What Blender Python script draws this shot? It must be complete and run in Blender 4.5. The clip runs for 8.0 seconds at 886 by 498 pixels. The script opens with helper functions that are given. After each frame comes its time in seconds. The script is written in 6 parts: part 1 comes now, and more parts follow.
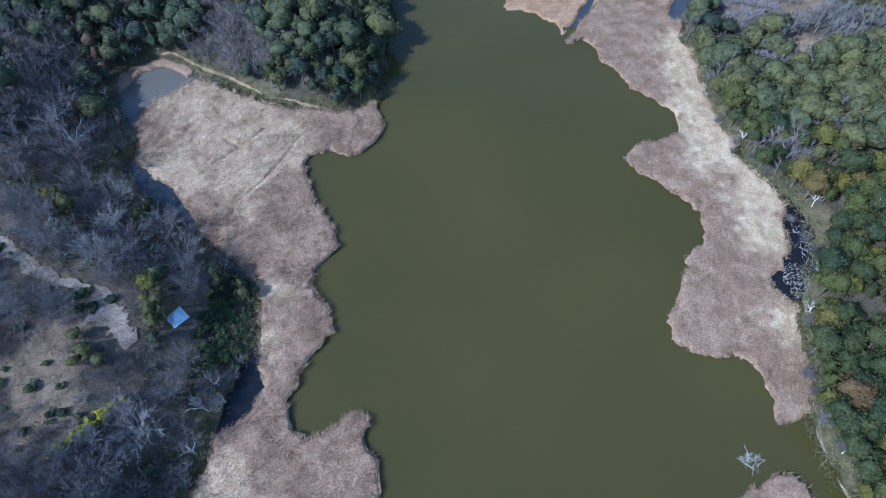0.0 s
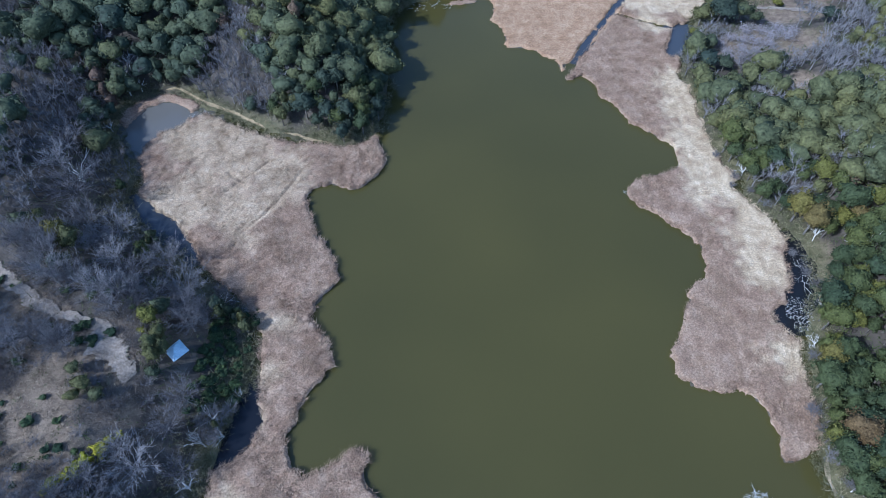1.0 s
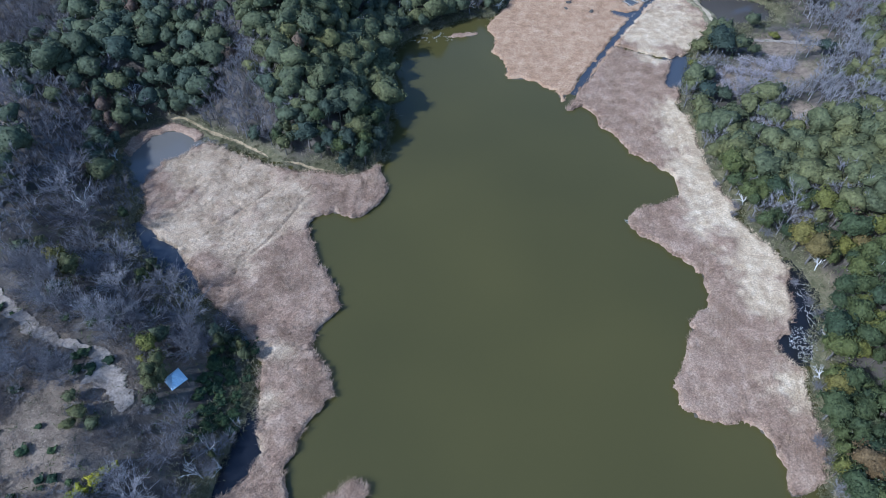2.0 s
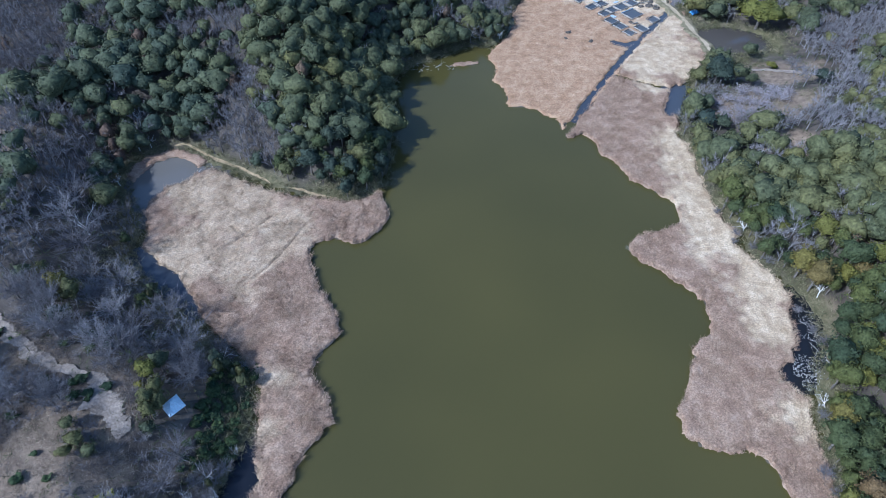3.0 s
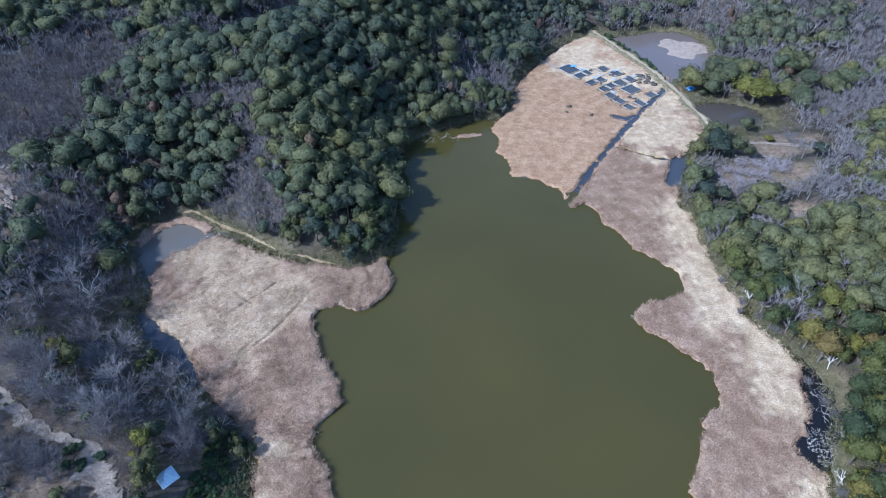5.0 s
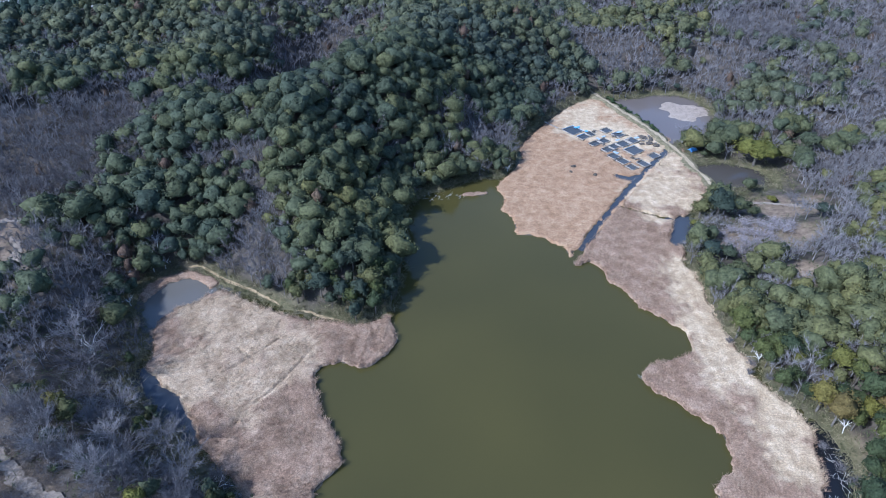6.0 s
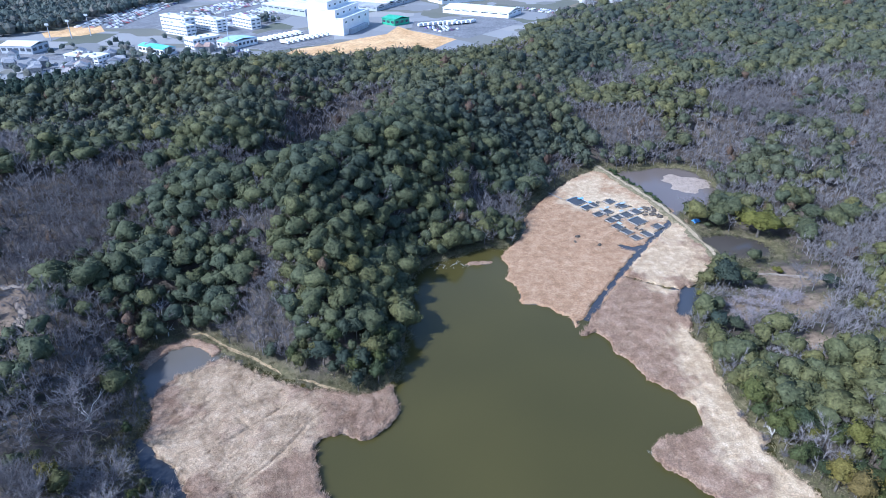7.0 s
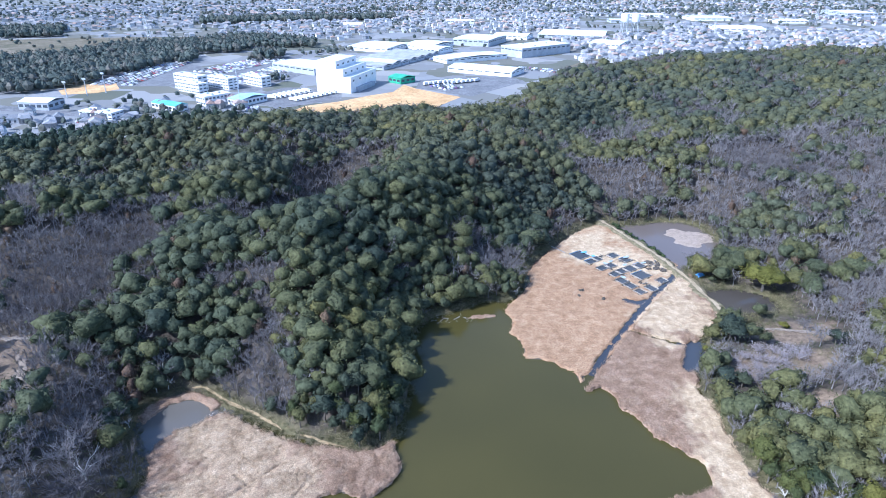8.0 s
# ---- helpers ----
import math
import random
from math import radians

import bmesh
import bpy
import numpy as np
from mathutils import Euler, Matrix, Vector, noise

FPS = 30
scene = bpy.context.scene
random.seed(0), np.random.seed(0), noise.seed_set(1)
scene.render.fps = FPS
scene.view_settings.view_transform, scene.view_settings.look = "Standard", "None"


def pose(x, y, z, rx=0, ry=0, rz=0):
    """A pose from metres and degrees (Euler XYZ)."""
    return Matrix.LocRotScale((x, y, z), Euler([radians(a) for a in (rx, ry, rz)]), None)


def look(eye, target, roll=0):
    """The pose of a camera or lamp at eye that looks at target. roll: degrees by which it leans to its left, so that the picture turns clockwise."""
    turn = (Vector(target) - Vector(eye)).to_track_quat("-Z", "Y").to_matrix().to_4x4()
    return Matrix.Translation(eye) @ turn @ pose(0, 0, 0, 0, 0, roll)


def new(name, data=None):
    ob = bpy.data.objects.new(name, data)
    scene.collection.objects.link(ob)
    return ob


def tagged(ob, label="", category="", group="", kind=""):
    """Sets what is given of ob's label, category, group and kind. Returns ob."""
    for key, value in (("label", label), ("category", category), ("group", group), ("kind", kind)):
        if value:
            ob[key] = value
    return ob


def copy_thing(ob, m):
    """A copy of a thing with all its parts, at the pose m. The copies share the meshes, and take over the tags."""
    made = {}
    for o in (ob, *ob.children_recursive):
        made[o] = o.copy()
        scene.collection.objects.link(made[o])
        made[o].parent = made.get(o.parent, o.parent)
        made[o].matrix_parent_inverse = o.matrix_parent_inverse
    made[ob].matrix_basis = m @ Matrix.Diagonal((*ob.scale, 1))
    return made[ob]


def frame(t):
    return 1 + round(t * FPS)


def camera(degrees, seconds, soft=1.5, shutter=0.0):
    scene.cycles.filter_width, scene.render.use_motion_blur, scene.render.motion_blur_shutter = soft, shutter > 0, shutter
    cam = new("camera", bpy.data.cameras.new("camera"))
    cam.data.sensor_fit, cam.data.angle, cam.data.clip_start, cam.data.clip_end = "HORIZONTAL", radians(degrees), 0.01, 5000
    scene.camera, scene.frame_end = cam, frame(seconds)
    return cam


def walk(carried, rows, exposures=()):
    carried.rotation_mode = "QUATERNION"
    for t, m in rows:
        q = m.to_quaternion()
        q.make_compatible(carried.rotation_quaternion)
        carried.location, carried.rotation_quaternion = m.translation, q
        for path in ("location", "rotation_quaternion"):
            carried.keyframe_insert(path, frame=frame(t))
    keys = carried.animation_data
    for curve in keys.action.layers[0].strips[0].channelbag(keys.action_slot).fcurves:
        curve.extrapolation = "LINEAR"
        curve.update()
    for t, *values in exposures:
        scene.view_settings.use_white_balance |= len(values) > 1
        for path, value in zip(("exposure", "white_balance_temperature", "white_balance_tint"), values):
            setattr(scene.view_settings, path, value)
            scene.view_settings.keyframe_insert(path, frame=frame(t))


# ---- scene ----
# A hovering drone that tilts up over a reed-fringed pond: seconds, eye, yaw, pitch, roll.
cam = camera(71.16, 8.0, 0.7)
PATH = [
    (0.0, 0.00, 0.00, 130.00, 0.00, -56.12, -0.08),
    (0.5, -0.03, 0.16, 130.09, 0.08, -54.52, -0.11),
    (1.0, -0.11, 0.12, 130.11, 0.14, -53.11, -0.09),
    (1.5, -0.09, 0.18, 130.05, 0.25, -51.76, -0.10),
    (3.0, 0.02, 0.10, 129.82, 0.52, -48.00, -0.06),
    (3.5, -0.00, 0.02, 129.71, 0.62, -46.85, -0.10),
    (4.0, 0.05, -0.11, 129.70, 0.72, -45.72, -0.09),
    (5.5, -0.12, -0.10, 129.40, 1.21, -39.05, 0.06),
    (6.0, -0.16, -0.17, 129.16, 1.53, -36.30, 0.14),
    (6.5, -0.08, -0.16, 129.27, 1.87, -33.22, 0.12),
    (7.0, 0.21, -0.27, 129.22, 2.18, -29.93, 0.16),
    (7.5, 0.33, -0.46, 129.26, 2.43, -26.85, 0.21),
    (8.0, 0.50, -0.61, 129.43, 2.64, -25.02, 0.19),
]


def drone(x, y, z, yaw, pitch, roll):
    ahead = Vector((-math.sin(radians(yaw)) * math.cos(radians(pitch)), math.cos(radians(yaw)) * math.cos(radians(pitch)), math.sin(radians(pitch))))
    return look((x, y, z), Vector((x, y, z)) + ahead, roll)


walk(cam, [(t, drone(*row)) for t, *row in PATH], [(0.0, 0.64, 4750, 7), (4.0, 0.78, 4890, 9), (6.5, 0.86, 5010, 11), (8.0, 1.13, 5140, 12)])

# ---- world, sun ----
SUN_FROM = Vector((-0.85, -0.50, 0.0)).normalized()
SUN_UP = radians(41)
world = bpy.data.worlds.new("world")
scene.world = world
world.use_nodes = True
wn = world.node_tree.nodes
sky = wn.new("ShaderNodeTexSky")
sky.sky_type, sky.sun_disc = "NISHITA", False
sky.sun_elevation, sky.sun_rotation = SUN_UP, math.atan2(SUN_FROM.x, SUN_FROM.y)
sky.air_density, sky.dust_density, sky.ozone_density = 1.0, 1.1, 2.5
world.node_tree.links.new(sky.outputs["Color"], wn["Background"].inputs["Color"])
wn["Background"].inputs["Strength"].default_value = 0.14
sun = new("sun", bpy.data.lights.new("sun", "SUN"))
sun.data.energy, sun.data.angle, sun.data.color = 3.3, radians(0.55), (1.0, 0.965, 0.91)
sun.matrix_world = look((SUN_FROM * math.cos(SUN_UP) + Vector((0, 0, math.sin(SUN_UP)))) * 300, (0, 0, 0))


# ---- materials ----
def material(name, rough=0.8, metal=0.0, spec=0.3):
    m = bpy.data.materials.new(name)
    m.use_nodes = True
    b = m.node_tree.nodes["Principled BSDF"]
    b.inputs["Roughness"].default_value, b.inputs["Metallic"].default_value = rough, metal
    b.inputs["Specular IOR Level"].default_value = spec
    return m, m.node_tree.nodes, m.node_tree.links, b


def ramp(nodes, stops):
    r = nodes.new("ShaderNodeValToRGB")
    while len(r.color_ramp.elements) < len(stops):
        r.color_ramp.elements.new(0.5)
    for e, (p, c) in zip(r.color_ramp.elements, stops):
        e.position, e.color = p, (*c, 1)
    return r


def noise_node(nodes, links, size, detail=4.0, rough=0.6):
    """Noise over world places, with features of about that many metres."""
    g, n = nodes.new("ShaderNodeNewGeometry"), nodes.new("ShaderNodeTexNoise")
    n.inputs["Scale"].default_value, n.inputs["Detail"].default_value, n.inputs["Roughness"].default_value = 1.0 / size, detail, rough
    links.new(g.outputs["Position"], n.inputs["Vector"])
    return n.outputs["Fac"]


def mixed(nodes, links, kind, fac, a, b):
    m = nodes.new("ShaderNodeMix")
    m.data_type, m.blend_type = "RGBA", kind
    for sock, v in ((m.inputs[0], fac), (m.inputs[6], a), (m.inputs[7], b)):
        if hasattr(v, "is_linked"):
            links.new(v, sock)
        else:
            sock.default_value = v if isinstance(v, float) else (*v, 1)
    return m.outputs[2]


def attr(nodes, name):
    a = nodes.new("ShaderNodeAttribute")
    a.attribute_name = name
    return a.outputs["Fac"]


def bump(nodes, links, b, height, strength, dist):
    n = nodes.new("ShaderNodeBump")
    n.inputs["Strength"].default_value, n.inputs["Distance"].default_value = strength, dist
    links.new(height, n.inputs["Height"])
    links.new(n.outputs["Normal"], b.inputs["Normal"])


def speckled(name, stops, size, fine, rough=0.85, spec=0.2, relief=0.0, tone="", dark=0.75):
    """A surface whose colour runs over stops with coarse noise (or a tone that each piece carries) and is mottled by fine noise."""
    m, n, l, b = material(name, rough, 0.0, spec)
    r = ramp(n, stops)
    if tone == "object":
        o = n.new("ShaderNodeObjectInfo")
        l.new(o.outputs["Random"], r.inputs[0])
    elif tone:
        l.new(attr(n, tone), r.inputs[0])
    else:
        l.new(noise_node(n, l, size), r.inputs[0])
    f = noise_node(n, l, fine, 3.0)
    k = ramp(n, [(0.3, (dark,) * 3), (0.7, (1.0 / dark,) * 3)])
    l.new(f, k.inputs[0])
    l.new(mixed(n, l, "MULTIPLY", 1.0, r.outputs[0], k.outputs[0]), b.inputs["Base Color"])
    if relief:
        bump(n, l, b, f, 0.6, relief)
    return m


def foliage(name, stops, tone, fine=0.55):
    return speckled(name, stops, 9.0, fine, 0.7, 0.1, 0.35, tone, 0.6)


GREENS = [(0.0, (0.029, 0.038, 0.029)), (0.3, (0.042, 0.050, 0.031)), (0.6, (0.058, 0.062, 0.030)), (0.85, (0.080, 0.077, 0.031)), (0.95, (0.104, 0.092, 0.030)), (1.0, (0.105, 0.07, 0.038))]
OLIVES = [(0.0, (0.031, 0.041, 0.021)), (0.4, (0.045, 0.053, 0.021)), (0.75, (0.064, 0.068, 0.021)), (0.93, (0.1, 0.09, 0.02)), (1.0, (0.094, 0.06, 0.03))]
LEAF = foliage("evergreen leaves", GREENS[:4], "object")
LEAF_WARM = foliage("olive evergreen leaves", OLIVES, "object")
# Greens for far trees, made lighter and greyer in place of haze.
HAZED_GREENS = [(0.0, (0.037, 0.046, 0.037)), (0.3, (0.052, 0.059, 0.040)), (0.6, (0.072, 0.074, 0.038)), (0.85, (0.098, 0.092, 0.038)), (1.0, (0.122, 0.104, 0.038))]
LEAF_MASS = foliage("evergreen forest leaves", [(p, tuple(v * 1.08 for v in c)) for p, c in GREENS], "tone", 0.9)
LEAF_FAR = foliage("far evergreen forest leaves paled for haze", HAZED_GREENS, "tone", 1.3)
CONIFER = foliage("dark conifer needles", [(0.0, (0.018, 0.03, 0.024)), (1.0, (0.036, 0.05, 0.034))], "tone")
RUSSET = foliage("russet leaves", [(0.0, (0.065, 0.042, 0.032)), (1.0, (0.10, 0.07, 0.045))], "tone")
GREYS = [(0.0, (0.108, 0.098, 0.1)), (0.5, (0.163, 0.149, 0.149)), (1.0, (0.24, 0.221, 0.217))]
TWIG = speckled("bare grey twigs", GREYS, 6.0, 0.7, 0.85, 0.15, 0.0, "object")
TWIG_MASS = speckled("bare grey forest twigs", GREYS, 6.0, 0.7, 0.85, 0.15, 0.0, "tone")
BARK = speckled("grey brown bark", [(0.3, (0.09, 0.075, 0.06)), (0.7, (0.17, 0.15, 0.13))], 1.2, 0.2, 0.9, 0.1, 0.02)
DEADWOOD = speckled("bleached dead wood", [(0.3, (0.45, 0.42, 0.38)), (0.7, (0.66, 0.63, 0.58))], 1.5, 0.3, 0.8, 0.2)


def ground_material():
    m, n, l, b = material("forest floor and dry grass", 0.95, 0.0, 0.1)
    litter = ramp(n, [(0.3, (0.05, 0.042, 0.034)), (0.5, (0.085, 0.07, 0.057)), (0.7, (0.135, 0.112, 0.09))])
    l.new(noise_node(n, l, 5.0, 6.0), litter.inputs[0])
    dry = ramp(n, [(0.3, (0.11, 0.08, 0.058)), (0.5, (0.2, 0.148, 0.104)), (0.7, (0.315, 0.236, 0.165))])
    l.new(noise_node(n, l, 2.5, 6.0, 0.7), dry.inputs[0])
    c = mixed(n, l, "MIX", attr(n, "dry"), litter.outputs[0], dry.outputs[0])
    mud = ramp(n, [(0.3, (0.05, 0.045, 0.032)), (0.7, (0.12, 0.10, 0.075))])
    l.new(noise_node(n, l, 1.5, 5.0), mud.inputs[0])
    c = mixed(n, l, "MIX", attr(n, "marsh"), c, mud.outputs[0])
    grass = ramp(n, [(0.3, (0.075, 0.072, 0.036)), (0.5, (0.135, 0.118, 0.06)), (0.7, (0.21, 0.175, 0.1))])
    l.new(noise_node(n, l, 1.8, 6.0, 0.7), grass.inputs[0])
    c = mixed(n, l, "MIX", attr(n, "bank"), c, grass.outputs[0])
    vor, geo = n.new("ShaderNodeTexVoronoi"), n.new("ShaderNodeNewGeometry")
    vor.distance, vor.inputs["Scale"].default_value = "MANHATTAN", 1 / 42
    l.new(geo.outputs["Position"], vor.inputs["Vector"])
    split = n.new("ShaderNodeSeparateColor")
    l.new(vor.outputs["Color"], split.inputs[0])
    # Colours of the town's ground, brightened to make up for missing haze.
    plain = ramp(n, [(0.0, (0.12, 0.125, 0.095)), (0.25, (0.165, 0.16, 0.135)), (0.45, (0.205, 0.205, 0.205)), (0.75, (0.245, 0.247, 0.25)), (1.0, (0.29, 0.28, 0.265))])
    l.new(split.outputs[0], plain.inputs[0])
    c = mixed(n, l, "MIX", attr(n, "plain"), c, plain.outputs[0])
    l.new(c, b.inputs["Base Color"])
    bump(n, l, b, noise_node(n, l, 0.8, 4.0), 0.7, 0.3)
    return m


GROUND = ground_material()


def water_material(name, deep, shallow, rough=0.12):
    m, n, l, b = material(name, rough, 0.0, 0.5)
    b.inputs["IOR"].default_value = 1.33
    r = ramp(n, [(0.35, deep), (0.65, shallow)])
    l.new(noise_node(n, l, 70.0, 2.0, 0.5), r.inputs[0])
    l.new(r.outputs[0], b.inputs["Base Color"])
    bump(n, l, b, noise_node(n, l, 0.9, 3.0), 0.12, 0.05)
    return m


WATER = water_material("murky olive pond water", (0.056, 0.0485, 0.0155), (0.07, 0.0588, 0.018))
# Dark pool water; the shade over it is put into the near-black colour.
DARK_WATER = water_material("dark still water with painted shade", (0.012, 0.012, 0.014), (0.02, 0.02, 0.022), 0.08)
# Blue-grey base colour imitates the sky mirrored in the water.
SKY_TINT_WATER = water_material("water with painted sky reflection", (0.04, 0.045, 0.055), (0.06, 0.064, 0.072), 0.06)
# Near-black base colour stands in for the bank's shadow and the sky's reflection.
SHADE_PAINTED_WATER = water_material("water with painted shade", (0.008, 0.009, 0.012), (0.014, 0.015, 0.019), 0.07)
SILT_WATER = water_material("pinkish brown silty water", (0.115, 0.092, 0.08), (0.16, 0.13, 0.112), 0.1)
# Brown water, darkened in its colour for the trees mirrored in it.
MIRROR_DARK_WATER = water_material("dark brown water", (0.05, 0.043, 0.036), (0.075, 0.064, 0.054), 0.1)
POND_WATER = water_material("grey brown shallow water", (0.10, 0.09, 0.075), (0.14, 0.125, 0.11), 0.1)


def reed_material(name, low, middle, high):
    m, n, l, b = material(name, 0.85, 0.0, 0.15)
    brown = ramp(n, [(0.3, low), (0.5, middle), (0.7, high)])
    l.new(noise_node(n, l, 4.0, 6.0, 0.72), brown.inputs[0])
    pale = ramp(n, [(0.3, (0.33, 0.235, 0.145)), (0.5, (0.48, 0.365, 0.235)), (0.7, (0.65, 0.52, 0.36))])
    l.new(noise_node(n, l, 2.5, 6.0, 0.72), pale.inputs[0])
    c = mixed(n, l, "MIX", attr(n, "pale"), brown.outputs[0], pale.outputs[0])
    k = ramp(n, [(0.3, (0.62,) * 3), (0.7, (1.45,) * 3)])
    f = noise_node(n, l, 0.4, 4.0)
    l.new(f, k.inputs[0])
    l.new(mixed(n, l, "MULTIPLY", 1.0, c, k.outputs[0]), b.inputs["Base Color"])
    bump(n, l, b, f, 0.8, 0.25)
    return m


REED = reed_material("dry winter reeds", (0.184, 0.112, 0.073), (0.281, 0.186, 0.124), (0.38, 0.27, 0.188))
STUBBLE = reed_material("tan mown reed stubble", (0.235, 0.135, 0.072), (0.345, 0.215, 0.125), (0.45, 0.305, 0.185))
DIRT = speckled("pale trodden earth", [(0.3, (0.27, 0.21, 0.13)), (0.7, (0.44, 0.35, 0.235))], 2.0, 0.4, 0.95, 0.1, 0.05)


# ---- meshes from arrays ----
def mesh_from(name, verts, faces, materials, slots=None, smooth=False, floats=None):
    """A mesh from arrays of places and of triangles or quads, with float values that its points carry."""
    verts, faces = np.ascontiguousarray(verts, np.float32), np.ascontiguousarray(faces, np.int32)
    me = bpy.data.meshes.new(name)
    me.vertices.add(len(verts))
    me.vertices.foreach_set("co", verts.ravel())
    k = faces.shape[1]
    me.loops.add(faces.size)
    me.loops.foreach_set("vertex_index", faces.ravel())
    me.polygons.add(len(faces))
    me.polygons.foreach_set("loop_start", np.arange(len(faces), dtype=np.int32) * k)
    for m in materials if isinstance(materials, (list, tuple)) else [materials]:
        me.materials.append(m)
    if slots is not None:
        me.polygons.foreach_set("material_index", np.ascontiguousarray(slots, np.int32))
    me.polygons.foreach_set("use_smooth", np.full(len(faces), smooth))
    for key, values in (floats or {}).items():
        a = me.attributes.new(key, "FLOAT", "POINT")
        a.data.foreach_set("value", np.ascontiguousarray(values, np.float32))
    me.update(calc_edges=True)
    return me


def part(name, data, parent, label=""):
    ob = new(name, data)
    ob.parent = parent
    return tagged(ob, label)


def value_noise(x, y, size, seed=0):
    """Smooth noise from 0 to 1 over the plan, with features of about that many metres."""
    x, y = np.asarray(x, float) / size, np.asarray(y, float) / size
    i, j = np.floor(x).astype(int), np.floor(y).astype(int)
    u, v = x - i, y - j
    u, v = u * u * (3 - 2 * u), v * v * (3 - 2 * v)

    def h(a, b):
        s = np.sin(a * 127.1 + b * 311.7 + seed * 74.7) * 43758.5453
        return s - np.floor(s)

    return (h(i, j) * (1 - u) + h(i + 1, j) * u) * (1 - v) + (h(i, j + 1) * (1 - u) + h(i + 1, j + 1) * u) * v


def smooth01(t):
    t = np.clip(t, 0, 1)
    return t * t * (3 - 2 * t)


def rounded(points, closed=True, steps=3):
    """A curve through plan points."""
    p = np.array(points, float)
    n, out = len(p), []
    for i in range(n if closed else n - 1):
        a, b, c, d = (p[(i + k) % n] if closed else p[min(max(i + k, 0), n - 1)] for k in (-1, 0, 1, 2))
        for s in range(steps):
            t = s / steps
            out.append(0.5 * (2 * b + (c - a) * t + (2 * a - 5 * b + 4 * c - d) * t**2 + (3 * b - a - 3 * c + d) * t**3))
    if not closed:
        out.append(p[-1])
    return np.array(out)


def line_distance(x, y, line, closed=False):
    """The distance from places of the plan to a line."""
    x, y = np.asarray(x, float), np.asarray(y, float)
    best = np.full(x.shape, 1e9)
    ends = np.roll(line, -1, 0) if closed else line[1:]
    for (ax, ay), (bx, by) in zip(line, ends):
        dx, dy = bx - ax, by - ay
        t = np.clip(((x - ax) * dx + (y - ay) * dy) / (dx * dx + dy * dy + 1e-9), 0, 1)
        best = np.minimum(best, (x - ax - t * dx) ** 2 + (y - ay - t * dy) ** 2)
    return np.sqrt(best)


def area_distance(x, y, outline):
    """The distance to an outline, negative inside it."""
    x, y = np.asarray(x, float), np.asarray(y, float)
    inside = np.zeros(x.shape, bool)
    for (ax, ay), (bx, by) in zip(outline, np.roll(outline, -1, 0)):
        if ay != by:
            inside ^= ((ay > y) != (by > y)) & (x < (bx - ax) * (y - ay) / (by - ay) + ax)
    d = line_distance(x, y, outline, True)
    return np.where(inside, -d, d)


# ---- the plan: shores and reed beds ----
WEST_SHORE = [(-12, -30), (-11, 5), (-13.1, 27.5), (-12.9, 32.1), (-15.1, 36.1), (-17.1, 39.6), (-16.2, 43.2), (-19.3, 44.7), (-22.7, 42.0), (-25.4, 39.6), (-28.3, 39.0), (-30.9, 40.8), (-33.0, 44.5), (-33.1, 48.2), (-32.0, 53.4), (-30.0, 58.2), (-27.2, 61.7), (-25.8, 64.5), (-27.6, 69.7), (-31.1, 74.4), (-32.1, 79.1), (-29.4, 83.3), (-27.2, 87.5), (-28.3, 93.7), (-32.7, 100.1), (-35.9, 105.9), (-38.0, 113.9), (-37.4, 118.1), (-33.4, 120.6), (-29.3, 119.8), (-24.4, 118.7), (-20.7, 122.8), (-17.5, 129.5), (-19.3, 134.8), (-20.1, 139.6)]
WEST_BACK = [(-24.0, 136.8), (-30.5, 134.5), (-36.5, 135.8), (-47.6, 137.5), (-56.6, 140.9), (-66.0, 145.6), (-73.5, 149.8), (-77.9, 147.9), (-82.8, 142.9), (-87.1, 139.7), (-89.2, 134.9), (-89.3, 129.1), (-85.5, 121.4), (-84.9, 116.1), (-76.0, 108.9), (-70.2, 104.0), (-63.6, 94.6), (-57.1, 87.5), (-51.1, 82.5), (-45.8, 76.0), (-43.4, 71.3), (-41.6, 62.4), (-41.2, 57.2), (-39.4, 50.4), (-41.9, 44.2), (-44.4, 41.2), (-47.6, 39.2), (-47.6, 32.2), (-50.0, 27.6), (-52, 0), (-54, -30)]
EAST_SHORE = [(43.8, 174.2), (45.6, 169.8), (49.6, 165.5), (49.7, 160.0), (54.3, 154.6), (56.7, 148.1), (59.7, 145.1), (64.0, 140.6), (68.3, 137.0), (68.7, 132.3), (67.0, 126.6), (60.8, 124.0), (54.6, 121.1), (51.2, 116.9), (53.3, 113.3), (58.7, 109.3), (63.7, 103.8), (67.1, 99.0), (68.0, 94.4), (66.8, 90.0), (64.9, 87.3), (61.9, 85.6), (59.1, 79.0), (56.7, 74.2), (54.5, 70.4), (52.8, 66.6), (53.1, 62.3), (55.4, 59.4), (58.3, 57.8), (62.7, 57.8), (66.1, 58.3), (68.6, 56.0), (70.8, 52.6), (71.8, 48.7), (71.1, 44.9), (70.7, 41.6), (73.2, 42.2), (75.3, 43.1)]
EAST_BACK = [(77.5, 44.3), (80.6, 50.0), (81.6, 56.6), (82.2, 63.7), (83.4, 70.3), (81.4, 72.6), (79.8, 76.6), (80.1, 79.0), (84.3, 82.2), (87.4, 89.0), (88.3, 95.3), (90.3, 101.8), (87.3, 109.6), (83.1, 116.8), (80.8, 120.0), (84.0, 123.3), (81.9, 127.7), (80.4, 134.6), (79.5, 145.1), (79.7, 156.4), (79.5, 164.6), (77.2, 168.8), (79.9, 178.2), (76.3, 179.6), (77.0, 184.6), (81.6, 196.6), (88.7, 201.5), (97.4, 213.2), (103.4, 220.4), (100.2, 234.0), (95.6, 252.0)]
